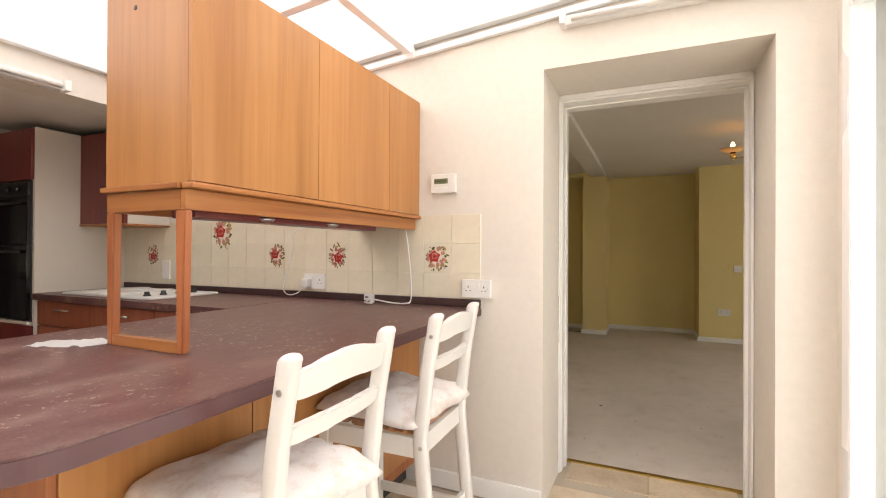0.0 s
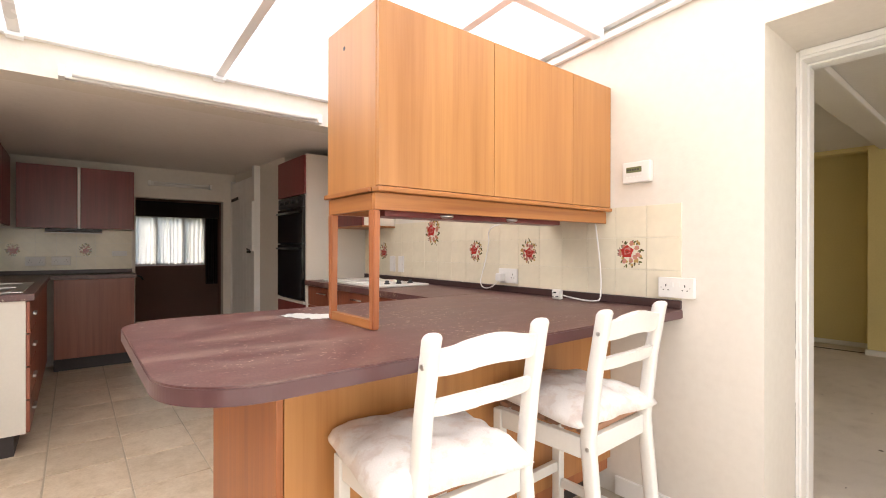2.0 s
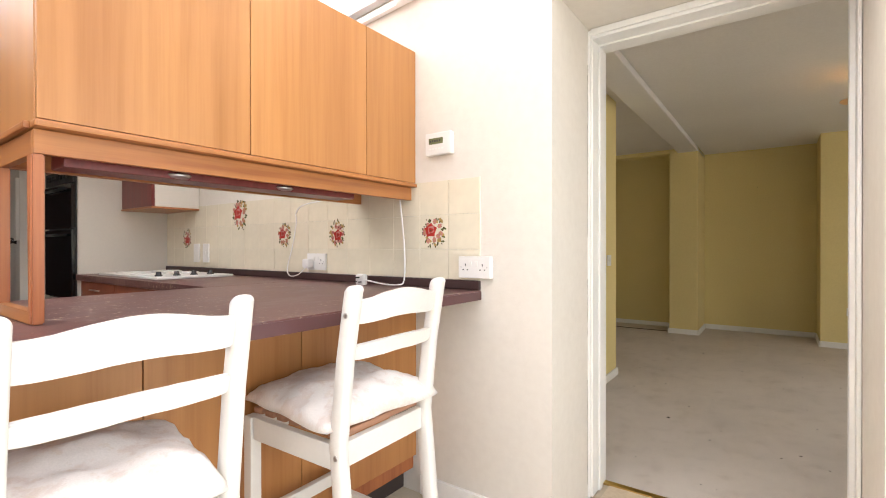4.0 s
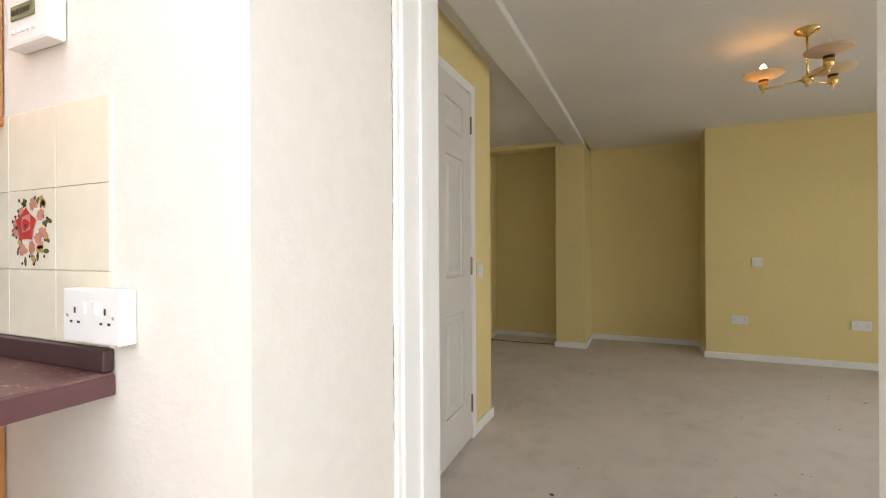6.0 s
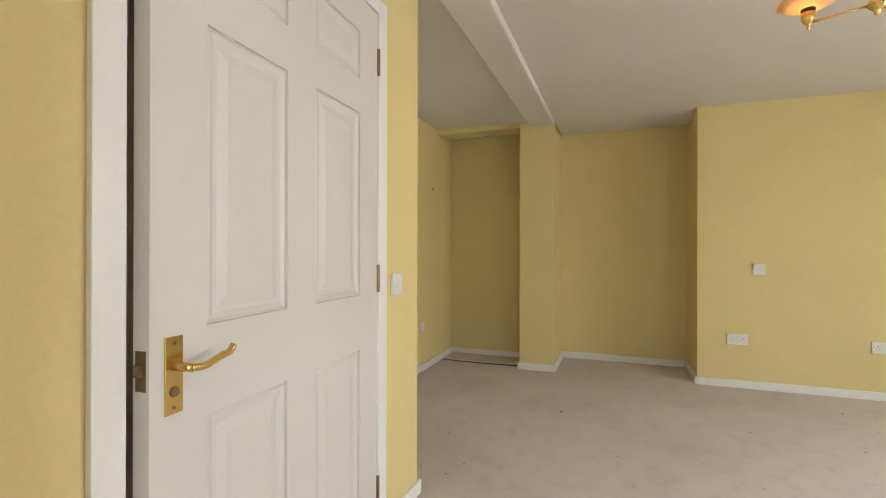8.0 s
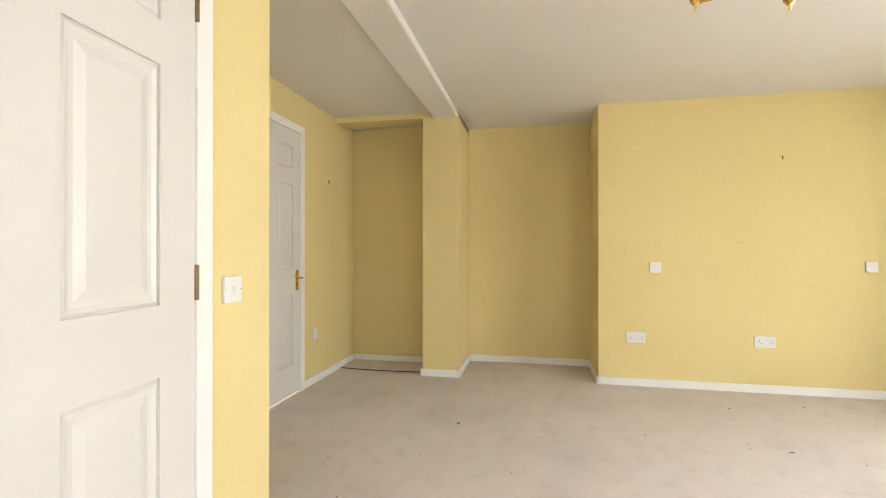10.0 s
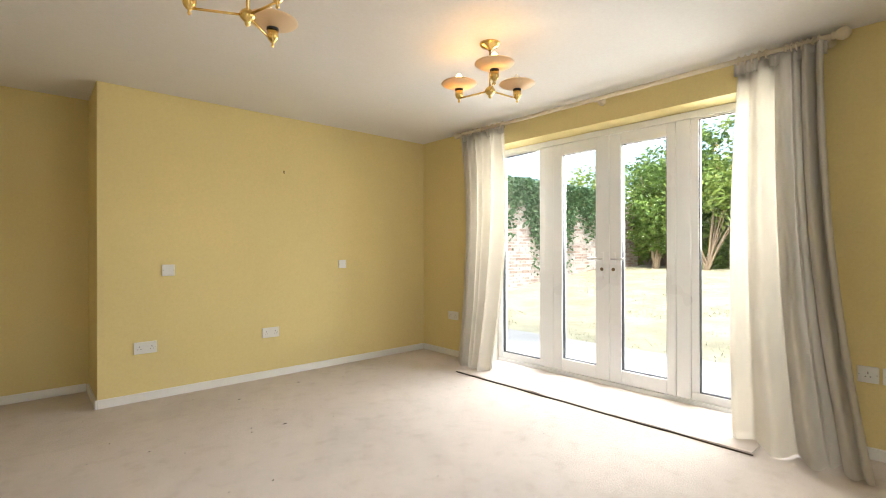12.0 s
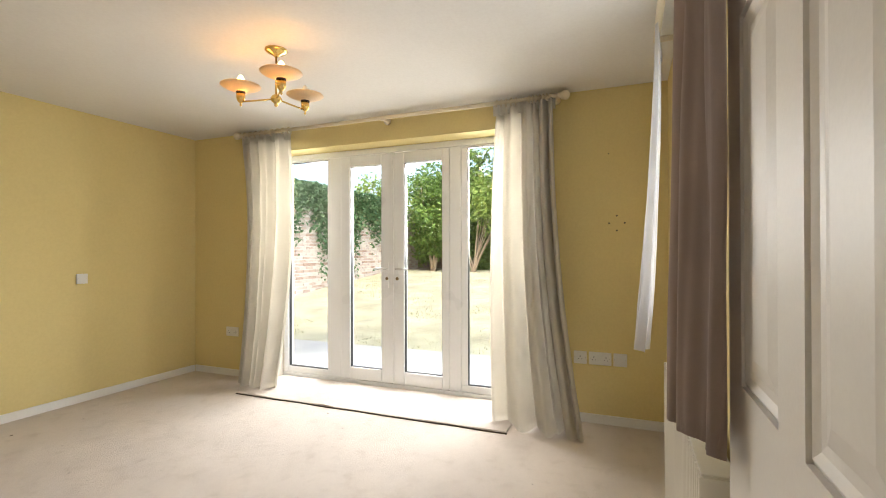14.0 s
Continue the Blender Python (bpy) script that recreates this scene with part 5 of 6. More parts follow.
PZ, PX = 2.243, 3.86
rings = [(PX, 4.06 - 0.062 * k, PZ) for k in range(9)] + [(PX, 1.695 - 0.035 * k, PZ) for k in range(5)] + [(PX, 1.46 - 0.024 * k, PZ) for k in range(7)]
curtain_pole("curtain_pole", (PX, 1.265, PZ), (PX, 4.11, PZ), "cream painted wooden curtain pole over the garden doors", bracket_at=((PX, 2.64, PZ - 0.004), (PX, 4.09, PZ - 0.004), (PX, 1.285, PZ - 0.004)), rings_at=rings)
c1 = thing("curtain_by_garden_doors", (3.83, 3.80, 0), "full-length ivory curtain drawn back, pooling slightly on carpet", "curtain", "garden door curtains")
part("cloth", curtain_cloth((3.855, 4.08, 3.54), (3.86, 4.03, 3.53), (3.80, 4.07, 3.64), 0.006, 2.205, ((0.04, 0.05, 0.04, 0.02), (0.13, 0.025, -0.05, 0.02), (0.23, 0.055, 0.10, 0.03), (0.32, 0.02, -0.05, 0.03), (0.41, 0.05, 0.09, 0.04), (0.55, 0.045, 0.10, 0.03), (0.65, 0.022, -0.08, 0.02), (0.80, 0.085, 0.11, -0.02), (0.91, 0.02, -0.05, 0.0), (0.98, 0.03, 0.03, 0.0)), (0.0, 1.0, 11), 7), CURTAIN, c1, "", True)
part("heading", drape(3.845, 4.085, 3.845, 3.535, 2.15, 2.226, 12, 0.014, 1.0, seed=8, nz=5, per=6, even=True), CURTAIN, c1, "gathered heading tape", True)
c2 = thing("curtain_by_garden_doors", (3.83, 1.45, 0), "full-length ivory curtain hanging wide, flared at the hem", "curtain", "garden door curtains")
part("cloth", curtain_cloth((3.855, 1.715, 1.285), (3.84, 1.755, 1.235), (3.70, 1.70, 1.075), 0.006, 2.205, ((0.03, 0.05, 0.04, 0.0), (0.14, 0.035, -0.035, 0.02), (0.32, 0.10, 0.11, 0.05), (0.45, 0.028, -0.06, 0.04), (0.59, 0.07, 0.11, 0.06), (0.655, 0.014, -0.05, 0.06), (0.735, 0.020, -0.10, 0.05), (0.83, 0.055, 0.08, 0.05), (0.905, 0.018, -0.05, 0.03), (0.97, 0.05, 0.06, 0.0)), (0.5, 1.0, 7), 19, turn=0.13), CURTAIN, c2, "", True)
part("heading", drape(3.845, 1.72, 3.845, 1.28, 2.15, 2.226, 11, 0.014, 1.0, seed=9, nz=5, per=6, even=True), CURTAIN, c2, "gathered heading tape", True)

curtain_pole("curtain_pole_window", (1.50, 0.685, 2.225), (3.16, 0.685, 2.225), "cream painted wooden curtain pole over the window", ends=(False, False), bracket_at=((1.72, 0.685, 2.22), (3.14, 0.685, 2.22)), wall_dir=(0, -1, 0))
c3 = thing("window_curtain", (3.0, 0.70, 0.74), "sill-length pale lined curtain lit from behind", "curtain", "window curtains")
part("cloth", drape(2.83, 0.70, 3.15, 0.675, 0.74, 2.17, 4, 0.030, 1.15, seed=31, sway=0.07), CURTAIN_LINING, c3, "", True)
part("heading", drape(2.99, 0.69, 3.13, 0.675, 2.10, 2.215, 6, 0.016, 1.0, seed=32, nz=5, per=6, even=True), CURTAIN_LINING, c3, "pinched curtain heading", True)
c4 = thing("window_curtain", (1.72, 0.70, 0.74), "sill-length fawn curtain bunched beside the open door", "curtain", "window curtains")
part("cloth", drape(1.535, 0.656, 1.93, 0.70, 0.765, 2.21, 3, 0.020, 1.0, seed=44, sway=0.012, per=18, crease=1, tilt=0.06), CURTAIN_MAUVE, c4, "", True)

rad = thing("radiator", (2.28, 0.63, 0.12), "cream enamelled panel radiator with vertical ribs below the window", "radiator")
rb = bmesh.new()
prof = []
nrib = 32
for i in range(nrib * 4 + 1):
    u = i / (nrib * 4)
    ph = (i % 4)
    prof.append((1.745 + u * 1.06, 0.664 + (0.012 if ph in (1, 2) else 0.0)))
lo = [rb.verts.new((x, y, 0.13)) for x, y in prof]
hi = [rb.verts.new((x, y, 0.70)) for x, y in prof]
lob = [rb.verts.new((x, 0.640, 0.13)) for x, y in prof]
hib = [rb.verts.new((x, 0.640, 0.70)) for x, y in prof]
for i in range(len(prof) - 1):
    rb.faces.new((lo[i], lo[i + 1], hi[i + 1], hi[i]))
    rb.faces.new((hi[i], hi[i + 1], hib[i + 1], hib[i]))
    rb.faces.new((lob[i], lob[i + 1], lo[i + 1], lo[i]))
    rb.faces.new((hib[i], hib[i + 1], lob[i + 1], lob[i]))
rb.faces.new((lo[0], hi[0], hib[0], lob[0]))
rb.faces.new((lo[-1], lob[-1], hib[-1], hi[-1]))
bmesh.ops.recalc_face_normals(rb, faces=rb.faces[:])
part("ribbed_panel", rb, RADIATOR, rad)
part("end_cover", box(1.735, 1.744, 0.60, 0.678, 0.125, 0.705, 0.003), RADIATOR, rad)
part("end_cover", box(2.806, 2.815, 0.60, 0.678, 0.125, 0.705, 0.003), RADIATOR, rad)
part("top_grille", box(1.746, 2.804, 0.605, 0.672, 0.701, 0.708, 0.002), RADIATOR, rad)
part("valve", lathe([(0.012, 0), (0.012, 0.06), (0.018, 0.065), (0.018, 0.10), (0.010, 0.105)], (2.84, 0.64, 0.03), 14), PLASTIC, rad, "white radiator valve", True)
part("pipe", tube([(1.80, 0.64, 0.0), (1.80, 0.64, 0.13)], 0.008, 10), RADIATOR, rad, "thin feed pipe", True)


def ceiling_light(x, y, turn, lit, label):
    """Brass rose, stem and three arms with dish shades."""
    r = thing("ceiling_light", (x, y, 2.29), label, "ceiling light", "lounge ceiling lights")
    part("ceiling_rose", lathe([(0.060, 0.0), (0.060, -0.006), (0.050, -0.016), (0.022, -0.028), (0.012, -0.038)], (x, y, 2.2895), 28), BRASS, r, "polished brass ceiling rose", True)
    part("stem", lathe([(0.0055, 0), (0.0055, -0.085), (0.009, -0.09), (0.011, -0.11), (0.007, -0.13), (0.0055, -0.135), (0.0055, -0.235)], (x, y, 2.255), 14), BRASS, r, "slim brass stem", True)
    part("hub", lathe([(0.008, 0.025), (0.022, 0.015), (0.030, 0.002), (0.028, -0.010), (0.016, -0.022), (0.009, -0.028), (0.010, -0.038), (0.002, -0.046)], (x, y, 2.020), 20), BRASS, r, "turned brass hub", True)
    for k in range(3):
        a = radians(turn + 120 * k)
        dx, dy = math.cos(a), math.sin(a)
        L = 0.20
        ex, ey = x + dx * L, y + dy * L
        arm = part("arm", tube([(x + dx * 0.025, y + dy * 0.025, 2.018), (x + dx * 0.12, y + dy * 0.12, 2.012), (ex, ey, 2.008)], 0.0048, 10), BRASS, r, "thin brass arm", True)
        part("cup", lathe([(0.003, -0.030), (0.007, -0.024), (0.004, -0.014), (0.012, -0.006), (0.020, 0.004), (0.024, 0.018), (0.024, 0.042)], (ex, ey, 2.012), 18), BRASS, arm, "brass lamp cup", True)
        part("collar", lathe([(0.025, 0), (0.025, 0.009)], (ex, ey, 2.0545), 18), BLACK, arm, "dark collar", True)
        sh = lathe([(0.022, 0.0), (0.060, 0.008), (0.098, 0.024), (0.106, 0.031), (0.104, 0.034), (0.058, 0.013), (0.022, 0.006)], (ex, ey, 2.064), 32)
        part("shade", sh, SHADE_GLASS, arm, "frosted dish shade", True)
        on = k in lit
        part("bulb", lathe([(0.010, 0.0), (0.012, 0.024), (0.018, 0.044), (0.018, 0.062), (0.011, 0.078), (0.002, 0.085)], (ex, ey, 2.070), 14), BULB_ON if on else BULB_OFF, arm, "lit bulb" if on else "unlit bulb", True)
    return r


ceiling_light(1.30, 2.66, 161, (0,), "brass three-arm ceiling light with frosted dish shades")
ceiling_light(2.64, 2.61, 109, (0, 1), "brass three-arm ceiling light near the garden doors")


# ---- switches, sockets, fittings ----
def wall_plate(name, c, facing, w, h, label, category, holes=0, rockers=0, depth=0.012):
    """A plastic plate on a wall at c; facing is the wall's outward way."""
    f = Vector(facing)
    right = Vector((0, 0, 1)).cross(f)
    m = Matrix.Translation(c) @ Matrix(((right.x, f.x, 0, 0), (right.y, f.y, 0, 0), (0, 0, 1, 0), (0, 0, 0, 1)))
    r = thing(name, c, label, category)
    part("plate", moved(box(-w / 2, w / 2, 0.0, depth, -h / 2, h / 2, 0.003), m), PLASTIC, r)
    for k in range(rockers):
        cx = 0 if rockers == 1 else (-0.014 if k == 0 else 0.014)
        part("rocker", moved(box(cx - 0.006, cx + 0.006, depth, depth + 0.004, h * 0.04 if holes else -0.011, h * 0.28 if holes else 0.011, 0.001), m), PLASTIC, r, "white rocker")
    for k in range(holes):
        cx = 0 if holes == 1 else (-w * 0.27 if k == 0 else w * 0.27)
        part("pin_slots", moved(boxes((cx - 0.002, cx + 0.002, depth - 0.002, depth + 0.0008, 0.004, 0.014), (cx - 0.013, cx - 0.007, depth - 0.002, depth + 0.0008, -0.012, -0.008), (cx + 0.007, cx + 0.013, depth - 0.002, depth + 0.0008, -0.012, -0.008)), m), DARK_SLOT, r, "dark pin slots")
    for s in (-1, 1):
        part("screw", moved(lathe([(0.003, 0), (0.0025, 0.0012)], (s * min(w * 0.41, 0.060), depth, 0), 8, axis=(0, 1, 0)), m), STEEL, r)
    return r


SKT = "white double socket outlet"
wall_plate("socket_kitchen", (-0.314, -0.0005, 0.992), (0, -1, 0), 0.146, 0.086, SKT + " on the cream kitchen wall", "socket", 2, 2, 0.028)
wall_plate("socket_worktop", (-1.29, -0.006, 0.997), (0, -1, 0), 0.146, 0.086, SKT + " on the tiled splashback", "socket", 2, 2)
for xx in (-2.555, -2.43):
    wall_plate("cooker_switch", (xx, -0.006, 1.035), (0, -1, 0), 0.07, 0.125, "tall white switch plate on the tiles", "switch", 0, 1)
wall_plate("light_switch", (-0.4465, 2.198, 0.965), (1, 0, 0), 0.086, 0.086, "white single light switch on the yellow wall", "light switch", 0, 1)
wall_plate("socket_lounge", (1.308, 4.8245, 0.390), (0, -1, 0), 0.146, 0.086, SKT + " low on the yellow wall", "socket", 2, 2)
wall_plate("socket_lounge", (2.237, 4.8245, 0.390), (0, -1, 0), 0.146, 0.086, SKT + " low on the yellow wall", "socket", 2, 2)
wall_plate("blank_plate", (1.456, 4.8245, 0.955), (0, -1, 0), 0.086, 0.086, "white square plate on the yellow wall", "wall plate", 0, 0)
wall_plate("blank_plate", (2.940, 4.8245, 0.970), (0, -1, 0), 0.078, 0.078, "small white square plate on the yellow wall", "wall plate", 0, 0)
wall_plate("aerial_socket", (3.9695, 1.135, 0.443), (-1, 0, 0), 0.086, 0.086, "white aerial socket beside a double socket", "socket", 1, 0)
wall_plate("socket_lounge", (3.9695, 1.005, 0.443), (-1, 0, 0), 0.146, 0.086, SKT + " between two square plates", "socket", 2, 2)
wall_plate("blank_plate", (3.9695, 0.876, 0.443), (-1, 0, 0), 0.086, 0.086, "white blank plate beside a double socket", "wall plate", 0, 0)
wall_plate("socket_lounge", (3.9695, 4.33, 0.42), (-1, 0, 0), 0.146, 0.086, SKT + " behind the ivory curtain", "socket", 2, 2)
wall_plate("blank_plate", (-1.2695, 4.375, 0.40), (1, 0, 0), 0.086, 0.086, "white plate beside the shut door", "wall plate", 0, 0)
for i in range(2):
    wall_plate("socket_far", (-5.289, -2.30 + 0.19 * i, 1.03), (1, 0, 0), 0.146, 0.086, SKT + " on the far tiles", "socket", 2, 2)
wall_plate("socket_far", (-5.289, -1.64, 1.10), (1, 0, 0), 0.13, 0.05, "small pale plate on the far tiles", "wall plate", 0, 0)

th = thing("thermostat", (-0.49, -0.001, 1.505), "white wall heating controller with small display", "thermostat")
part("case", box(-0.556, -0.424, -0.030, -0.001, 1.458, 1.552, 0.006), PLASTIC, th)
part("display", box(-0.535, -0.462, -0.0325, -0.0302, 1.503, 1.528, 0.0008), LCD, th, "green-grey display")
part("display_text", boxes(*[(-0.530 + 0.012 * k, -0.522 + 0.012 * k, -0.0331, -0.0326, 1.511, 1.520) for k in range(5)]), DARK_SLOT, th, "dark display digits")
for k in range(5):
    part("button", box(-0.535 + 0.016 * k, -0.525 + 0.016 * k, -0.0325, -0.0302, 1.480, 1.487, 0.0008), GLOSS, th, "small button")

for nm, c, f in (("picture_hook", (2.360, 4.8245, 1.798), (0, -1, 0)), ("picture_hook", (-1.2695, 4.64, 1.69), (1, 0, 0))):
    hk = thing(nm, c, "small brass picture hook on the yellow wall", "hook")
    fv, cv = Vector(f), Vector(c)
    part("plate", tube([cv + fv * 0.001 + Vector((0, 0, 0.014)), cv + fv * 0.002 + Vector((0, 0, -0.006))], 0.006, 8), BRASS_DULL, hk)
    part("hook", tube([cv + fv * 0.003 + Vector((0, 0, -0.006)), cv + fv * 0.008 + Vector((0, 0, -0.014)), cv + fv * 0.013 + Vector((0, 0, -0.006))], 0.0025, 6), BRASS_DULL, hk)
for dy, dz in ((0, 0.05), (0, -0.05), (0.05, 0.0), (-0.05, 0.0)):
    tagged(part("screw_hole", lathe([(0.006, 0), (0.005, 0.002)], (3.9702, 0.894 + dy, 1.367 + dz), 10, axis=(-1, 0, 0)), DARK_SLOT), "dark empty screw hole in the yellow wall", "hole", "wall screw holes")
tagged(part("screw_hole", lathe([(0.004, 0), (0.003, 0.002)], (3.9702, 0.945, 1.84), 10, axis=(-1, 0, 0)), DARK_SLOT), "tiny dark hole in the yellow wall", "hole", "wall screw holes")
tagged(part("screw_hole", lathe([(0.004, 0), (0.003, 0.002)], (0.44, 5.4002, 1.82), 10, axis=(0, -1, 0)), DARK_SLOT), "tiny dark nail in the recess wall", "hole", "wall screw holes")

# plugs and leads on the worktop
plug = thing("plug", (-0.86, -0.10, 0.90), "white three-pin plug lying on the worktop with its lead", "plug")
part("body", box(-0.890, -0.838, -0.120, -0.090, 0.901, 0.952, 0.010), PLASTIC, plug)
part("pins", boxes((-0.868, -0.860, -0.137, -0.120, 0.934, 0.940), (-0.881, -0.874, -0.135, -0.120, 0.915, 0.919), (-0.854, -0.847, -0.135, -0.120, 0.915, 0.919)), DARK_SLOT, plug, "dark plug pins")
part("lead", tube(curve_pts([(-0.838, -0.105, 0.925), (-0.74, -0.10, 0.912), (-0.665, -0.085, 0.910), (-0.645, -0.065, 0.93), (-0.655, -0.05, 1.05), (-0.672, -0.045, 1.18), (-0.690, -0.04, 1.278)], 8), 0.0035, 8), PLASTIC, plug, "white flex", True)
plug2 = thing("plug_in_socket", (-1.33, -0.03, 0.985), "white plug in the socket with a hanging lead", "plug")
part("body", box(-1.352, -1.305, -0.060, -0.018, 0.965, 1.012, 0.009), PLASTIC, plug2)
part("lead", tube(curve_pts([(-1.33, -0.055, 0.966), (-1.37, -0.07, 0.93), (-1.43, -0.075, 0.922), (-1.475, -0.06, 0.96), (-1.45, -0.045, 1.08), (-1.425, -0.04, 1.2), (-1.43, -0.035, 1.26), (-1.35, -0.03, 1.30), (-0.99, -0.03, 1.32)], 8), 0.0032, 8), PLASTIC, plug2, "white flex", True)
for i, (px, py, tn, sx, sy) in enumerate(((-1.10, -1.345, 24, 0.13, 0.10), (-1.03, -1.30, -12, 0.12, 0.085))):
    bm = bmesh.new()
    n = 6
    g = [[bm.verts.new((sx * (a / n - 0.5), sy * (b / n - 0.5), 0.902 + 0.0015 * i + 0.006 * abs(noise.noise(Vector((a * 0.5, b * 0.5, i * 7.0)))))) for b in range(n + 1)] for a in range(n + 1)]
    for a in range(n):
        for b in range(n):
            bm.faces.new((g[a][b], g[a + 1][b], g[a + 1][b + 1], g[a][b + 1]))
    bmesh.ops.solidify(bm, geom=bm.faces[:], thickness=0.0006)
    pp = thing("paper_slip", (px, py, 0.90), "small white slip of paper lying on the worktop", "paper", "paper slips")
    part("sheet", moved(bm, pose(px, py, 0, 0, 0, tn)), PAPER, pp)

# loose carpet strip before the garden doors
strip = thing("carpet_strip", (3.75, 2.7, 0), "loose beige carpet strip with a dark curling edge", "carpet")
bm = bmesh.new()
n = 40
tops = []
for i in range(n + 1):
    u = i / n
    yy = 1.56 + u * 2.28
    curl = 0.010 + 0.008 * abs(noise.noise(Vector((u * 6, 1.3, 0)))) + 0.010 * math.exp(-((u - 0.62) / 0.03) ** 2)
    xe = 3.548 + 0.008 * noise.noise(Vector((u * 9, 0, 4)))
    tops.append([bm.verts.new((xe, yy, 0.0)), bm.verts.new((xe + 0.004, yy, curl)), bm.verts.new((xe + 0.10, yy, 0.010)), bm.verts.new((4.158, yy, 0.006)), bm.verts.new((4.158, yy, 0.0))])
for a, b in zip(tops, tops[1:]):
    for k in range(4):
        bm.faces.new((a[k], a[k + 1], b[k + 1], b[k]))
bm.faces.new(tops[0])
bm.faces.new(tops[-1][::-1])
bmesh.ops.recalc_face_normals(bm, faces=bm.faces[:])
part("carpet", bm, CARPET, strip)
part("raw_edge", tube([(3.546 + 0.008 * noise.noise(Vector((i / n * 9, 0, 4))), 1.55 + i / n * 2.30, 0.004) for i in range(n + 1)], 0.0045, 6), CARPET_BACK, strip, "dark frayed edge")
tagged(part("alcove_carpet_edge", tube(curve_pts([(-1.25, 4.86, 0.004), (-0.9, 4.83, 0.006), (-0.47, 4.86, 0.004)]), 0.005, 6), CARPET_BACK), "dark cut carpet edge at the alcove", "carpet edge")
tagged(part("alcove_carpet", box(-1.253, -0.468, 4.865, 5.183, 0.0, 0.009, 0.002), CARPET), "separate brown carpet piece in the alcove", "carpet")
rnd = random.Random(5)
bm = bmesh.new()
for i in range(110):
    px, py = rnd.uniform(-0.8, 3.5), rnd.uniform(0.75, 4.7)
    if px < -0.4 and py < 2.4:
        continue
    s = rnd.uniform(0.002, 0.0055) if i > 9 else rnd.uniform(0.006, 0.010)
    m = pose(px, py, 0.001, 0, 0, rnd.uniform(0, 180))
    vs = [bm.verts.new(m @ Vector((s * a * rnd.uniform(0.7, 1.6), s * b * rnd.uniform(0.3, 0.9), h * s * 0.5))) for a, b, h in ((-1, -1, 0), (1, -1, 0), (1.2, 1, 0), (-0.8, 1, 0), (0, 0, 1))]
    for a, b in ((0, 1), (1, 2), (2, 3), (3, 0)):
        bm.faces.new((vs[a], vs[b], vs[4]))
tagged(part("carpet_debris", bm, CARPET_BACK), "scattered dark crumbs on the beige carpet", "debris", "", "stuff")


# ---- garden ----
def ground_z(x):
    t = min(max((x - 5.8) / 7.0, 0.0), 1.0)
    return -0.06 + 0.62 * t


bm = bmesh.new()
xs = [-60, -9, -8.2, 1.2, 4.2, 5.8] + [5.8 + 0.5 * i for i in range(1, 15)] + [14, 20, 60]
ys = [-60, -20, -8, -4.45] + [-3 + 0.5 * i for i in range(0, 22)] + [12, 30, 60]
grid = [[bm.verts.new((x, y, (ground_z(x) if x > 4.1 else -0.12) - (0.10 if x < 4.1 else 0.0) + (0.03 * noise.noise(Vector((x * 0.7, y * 0.7, 0))) if 6 < x < 20 else 0))) for y in ys] for x in xs]
for i in range(len(xs) - 1):
    for j in range(len(ys) - 1):
        bm.faces.new((grid[i][j], grid[i + 1][j], grid[i + 1][j + 1], grid[i][j + 1]))
structure("ground", bm, GRASS, "sunny mown lawn sloping up to the garden wall", "lawn", True)
structure("patio", boxes((4.325, 5.75, -3, 7.4, -0.2, -0.02), bevel=0.01), PAVING, "pale concrete patio outside the garden doors", "patio")
structure("side_path", boxes((1.17, 4.2, -5, 0.28, -0.2, -0.10)), PAVING, "pale concrete path beside the house", "path")


def leaf_cloud(n, where, size, seed):
    """Many small bent leaves at places given by where(random)."""
    rnd = random.Random(seed)
    verts, faces = [], []
    for i in range(n):
        p = where(rnd)
        s = size * rnd.uniform(0.6, 1.3)
        m = Matrix.Translation(p) @ pose(0, 0, 0, rnd.uniform(-70, 70), rnd.uniform(-70, 70), rnd.uniform(0, 360))
        k = len(verts)
        verts += [m @ Vector(q) for q in ((0, -s, 0), (s * 0.55, 0, s * 0.18), (0, s, 0), (-s * 0.55, 0, s * 0.18))]
        faces += [(k, k + 1, k + 2), (k, k + 2, k + 3)]
    bm = bmesh.new()
    vs = [bm.verts.new(v) for v in verts]
    for f in faces:
        bm.faces.new([vs[i] for i in f])
    return bm


def clumps(centres, squash=0.8):
    def where(r):
        cx, cy, cz, rad_ = centres[r.randrange(len(centres))]
        d = Vector((r.gauss(0, 1), r.gauss(0, 1), r.gauss(0, 1))).normalized() * rad_ * r.uniform(0.55, 1.05)
        return Vector((cx + d.x, cy + d.y, cz + d.z * squash))
    return where


rnd = random.Random(17)
verts, faces = [], []
for i in range(16000):
    px, py = 5.8 + 7.6 * rnd.random() ** 1.3, rnd.uniform(-1.5, 7.55)
    if noise.noise(Vector((px * 0.9, py * 0.9, 2.0))) + 0.4 * noise.noise(Vector((px * 3, py * 3, 5.0))) < -0.05:
        continue
    a, hh, ww = rnd.uniform(0, 6.28), rnd.uniform(0.004, 0.03), rnd.uniform(0.005, 0.011)
    k, g0 = len(verts), ground_z(px) - 0.01
    lean_x, lean_y = rnd.uniform(-0.03, 0.03), rnd.uniform(-0.03, 0.03)
    verts += [(px - ww * math.cos(a), py - ww * math.sin(a), g0), (px + ww * math.cos(a), py + ww * math.sin(a), g0), (px + lean_x, py + lean_y, g0 + 0.02 + hh)]
    faces.append((k, k + 1, k + 2))
me = bpy.data.meshes.new("grass_blades")
me.from_pydata(verts, [], faces)
me.materials.append(GRASS_BLADE)
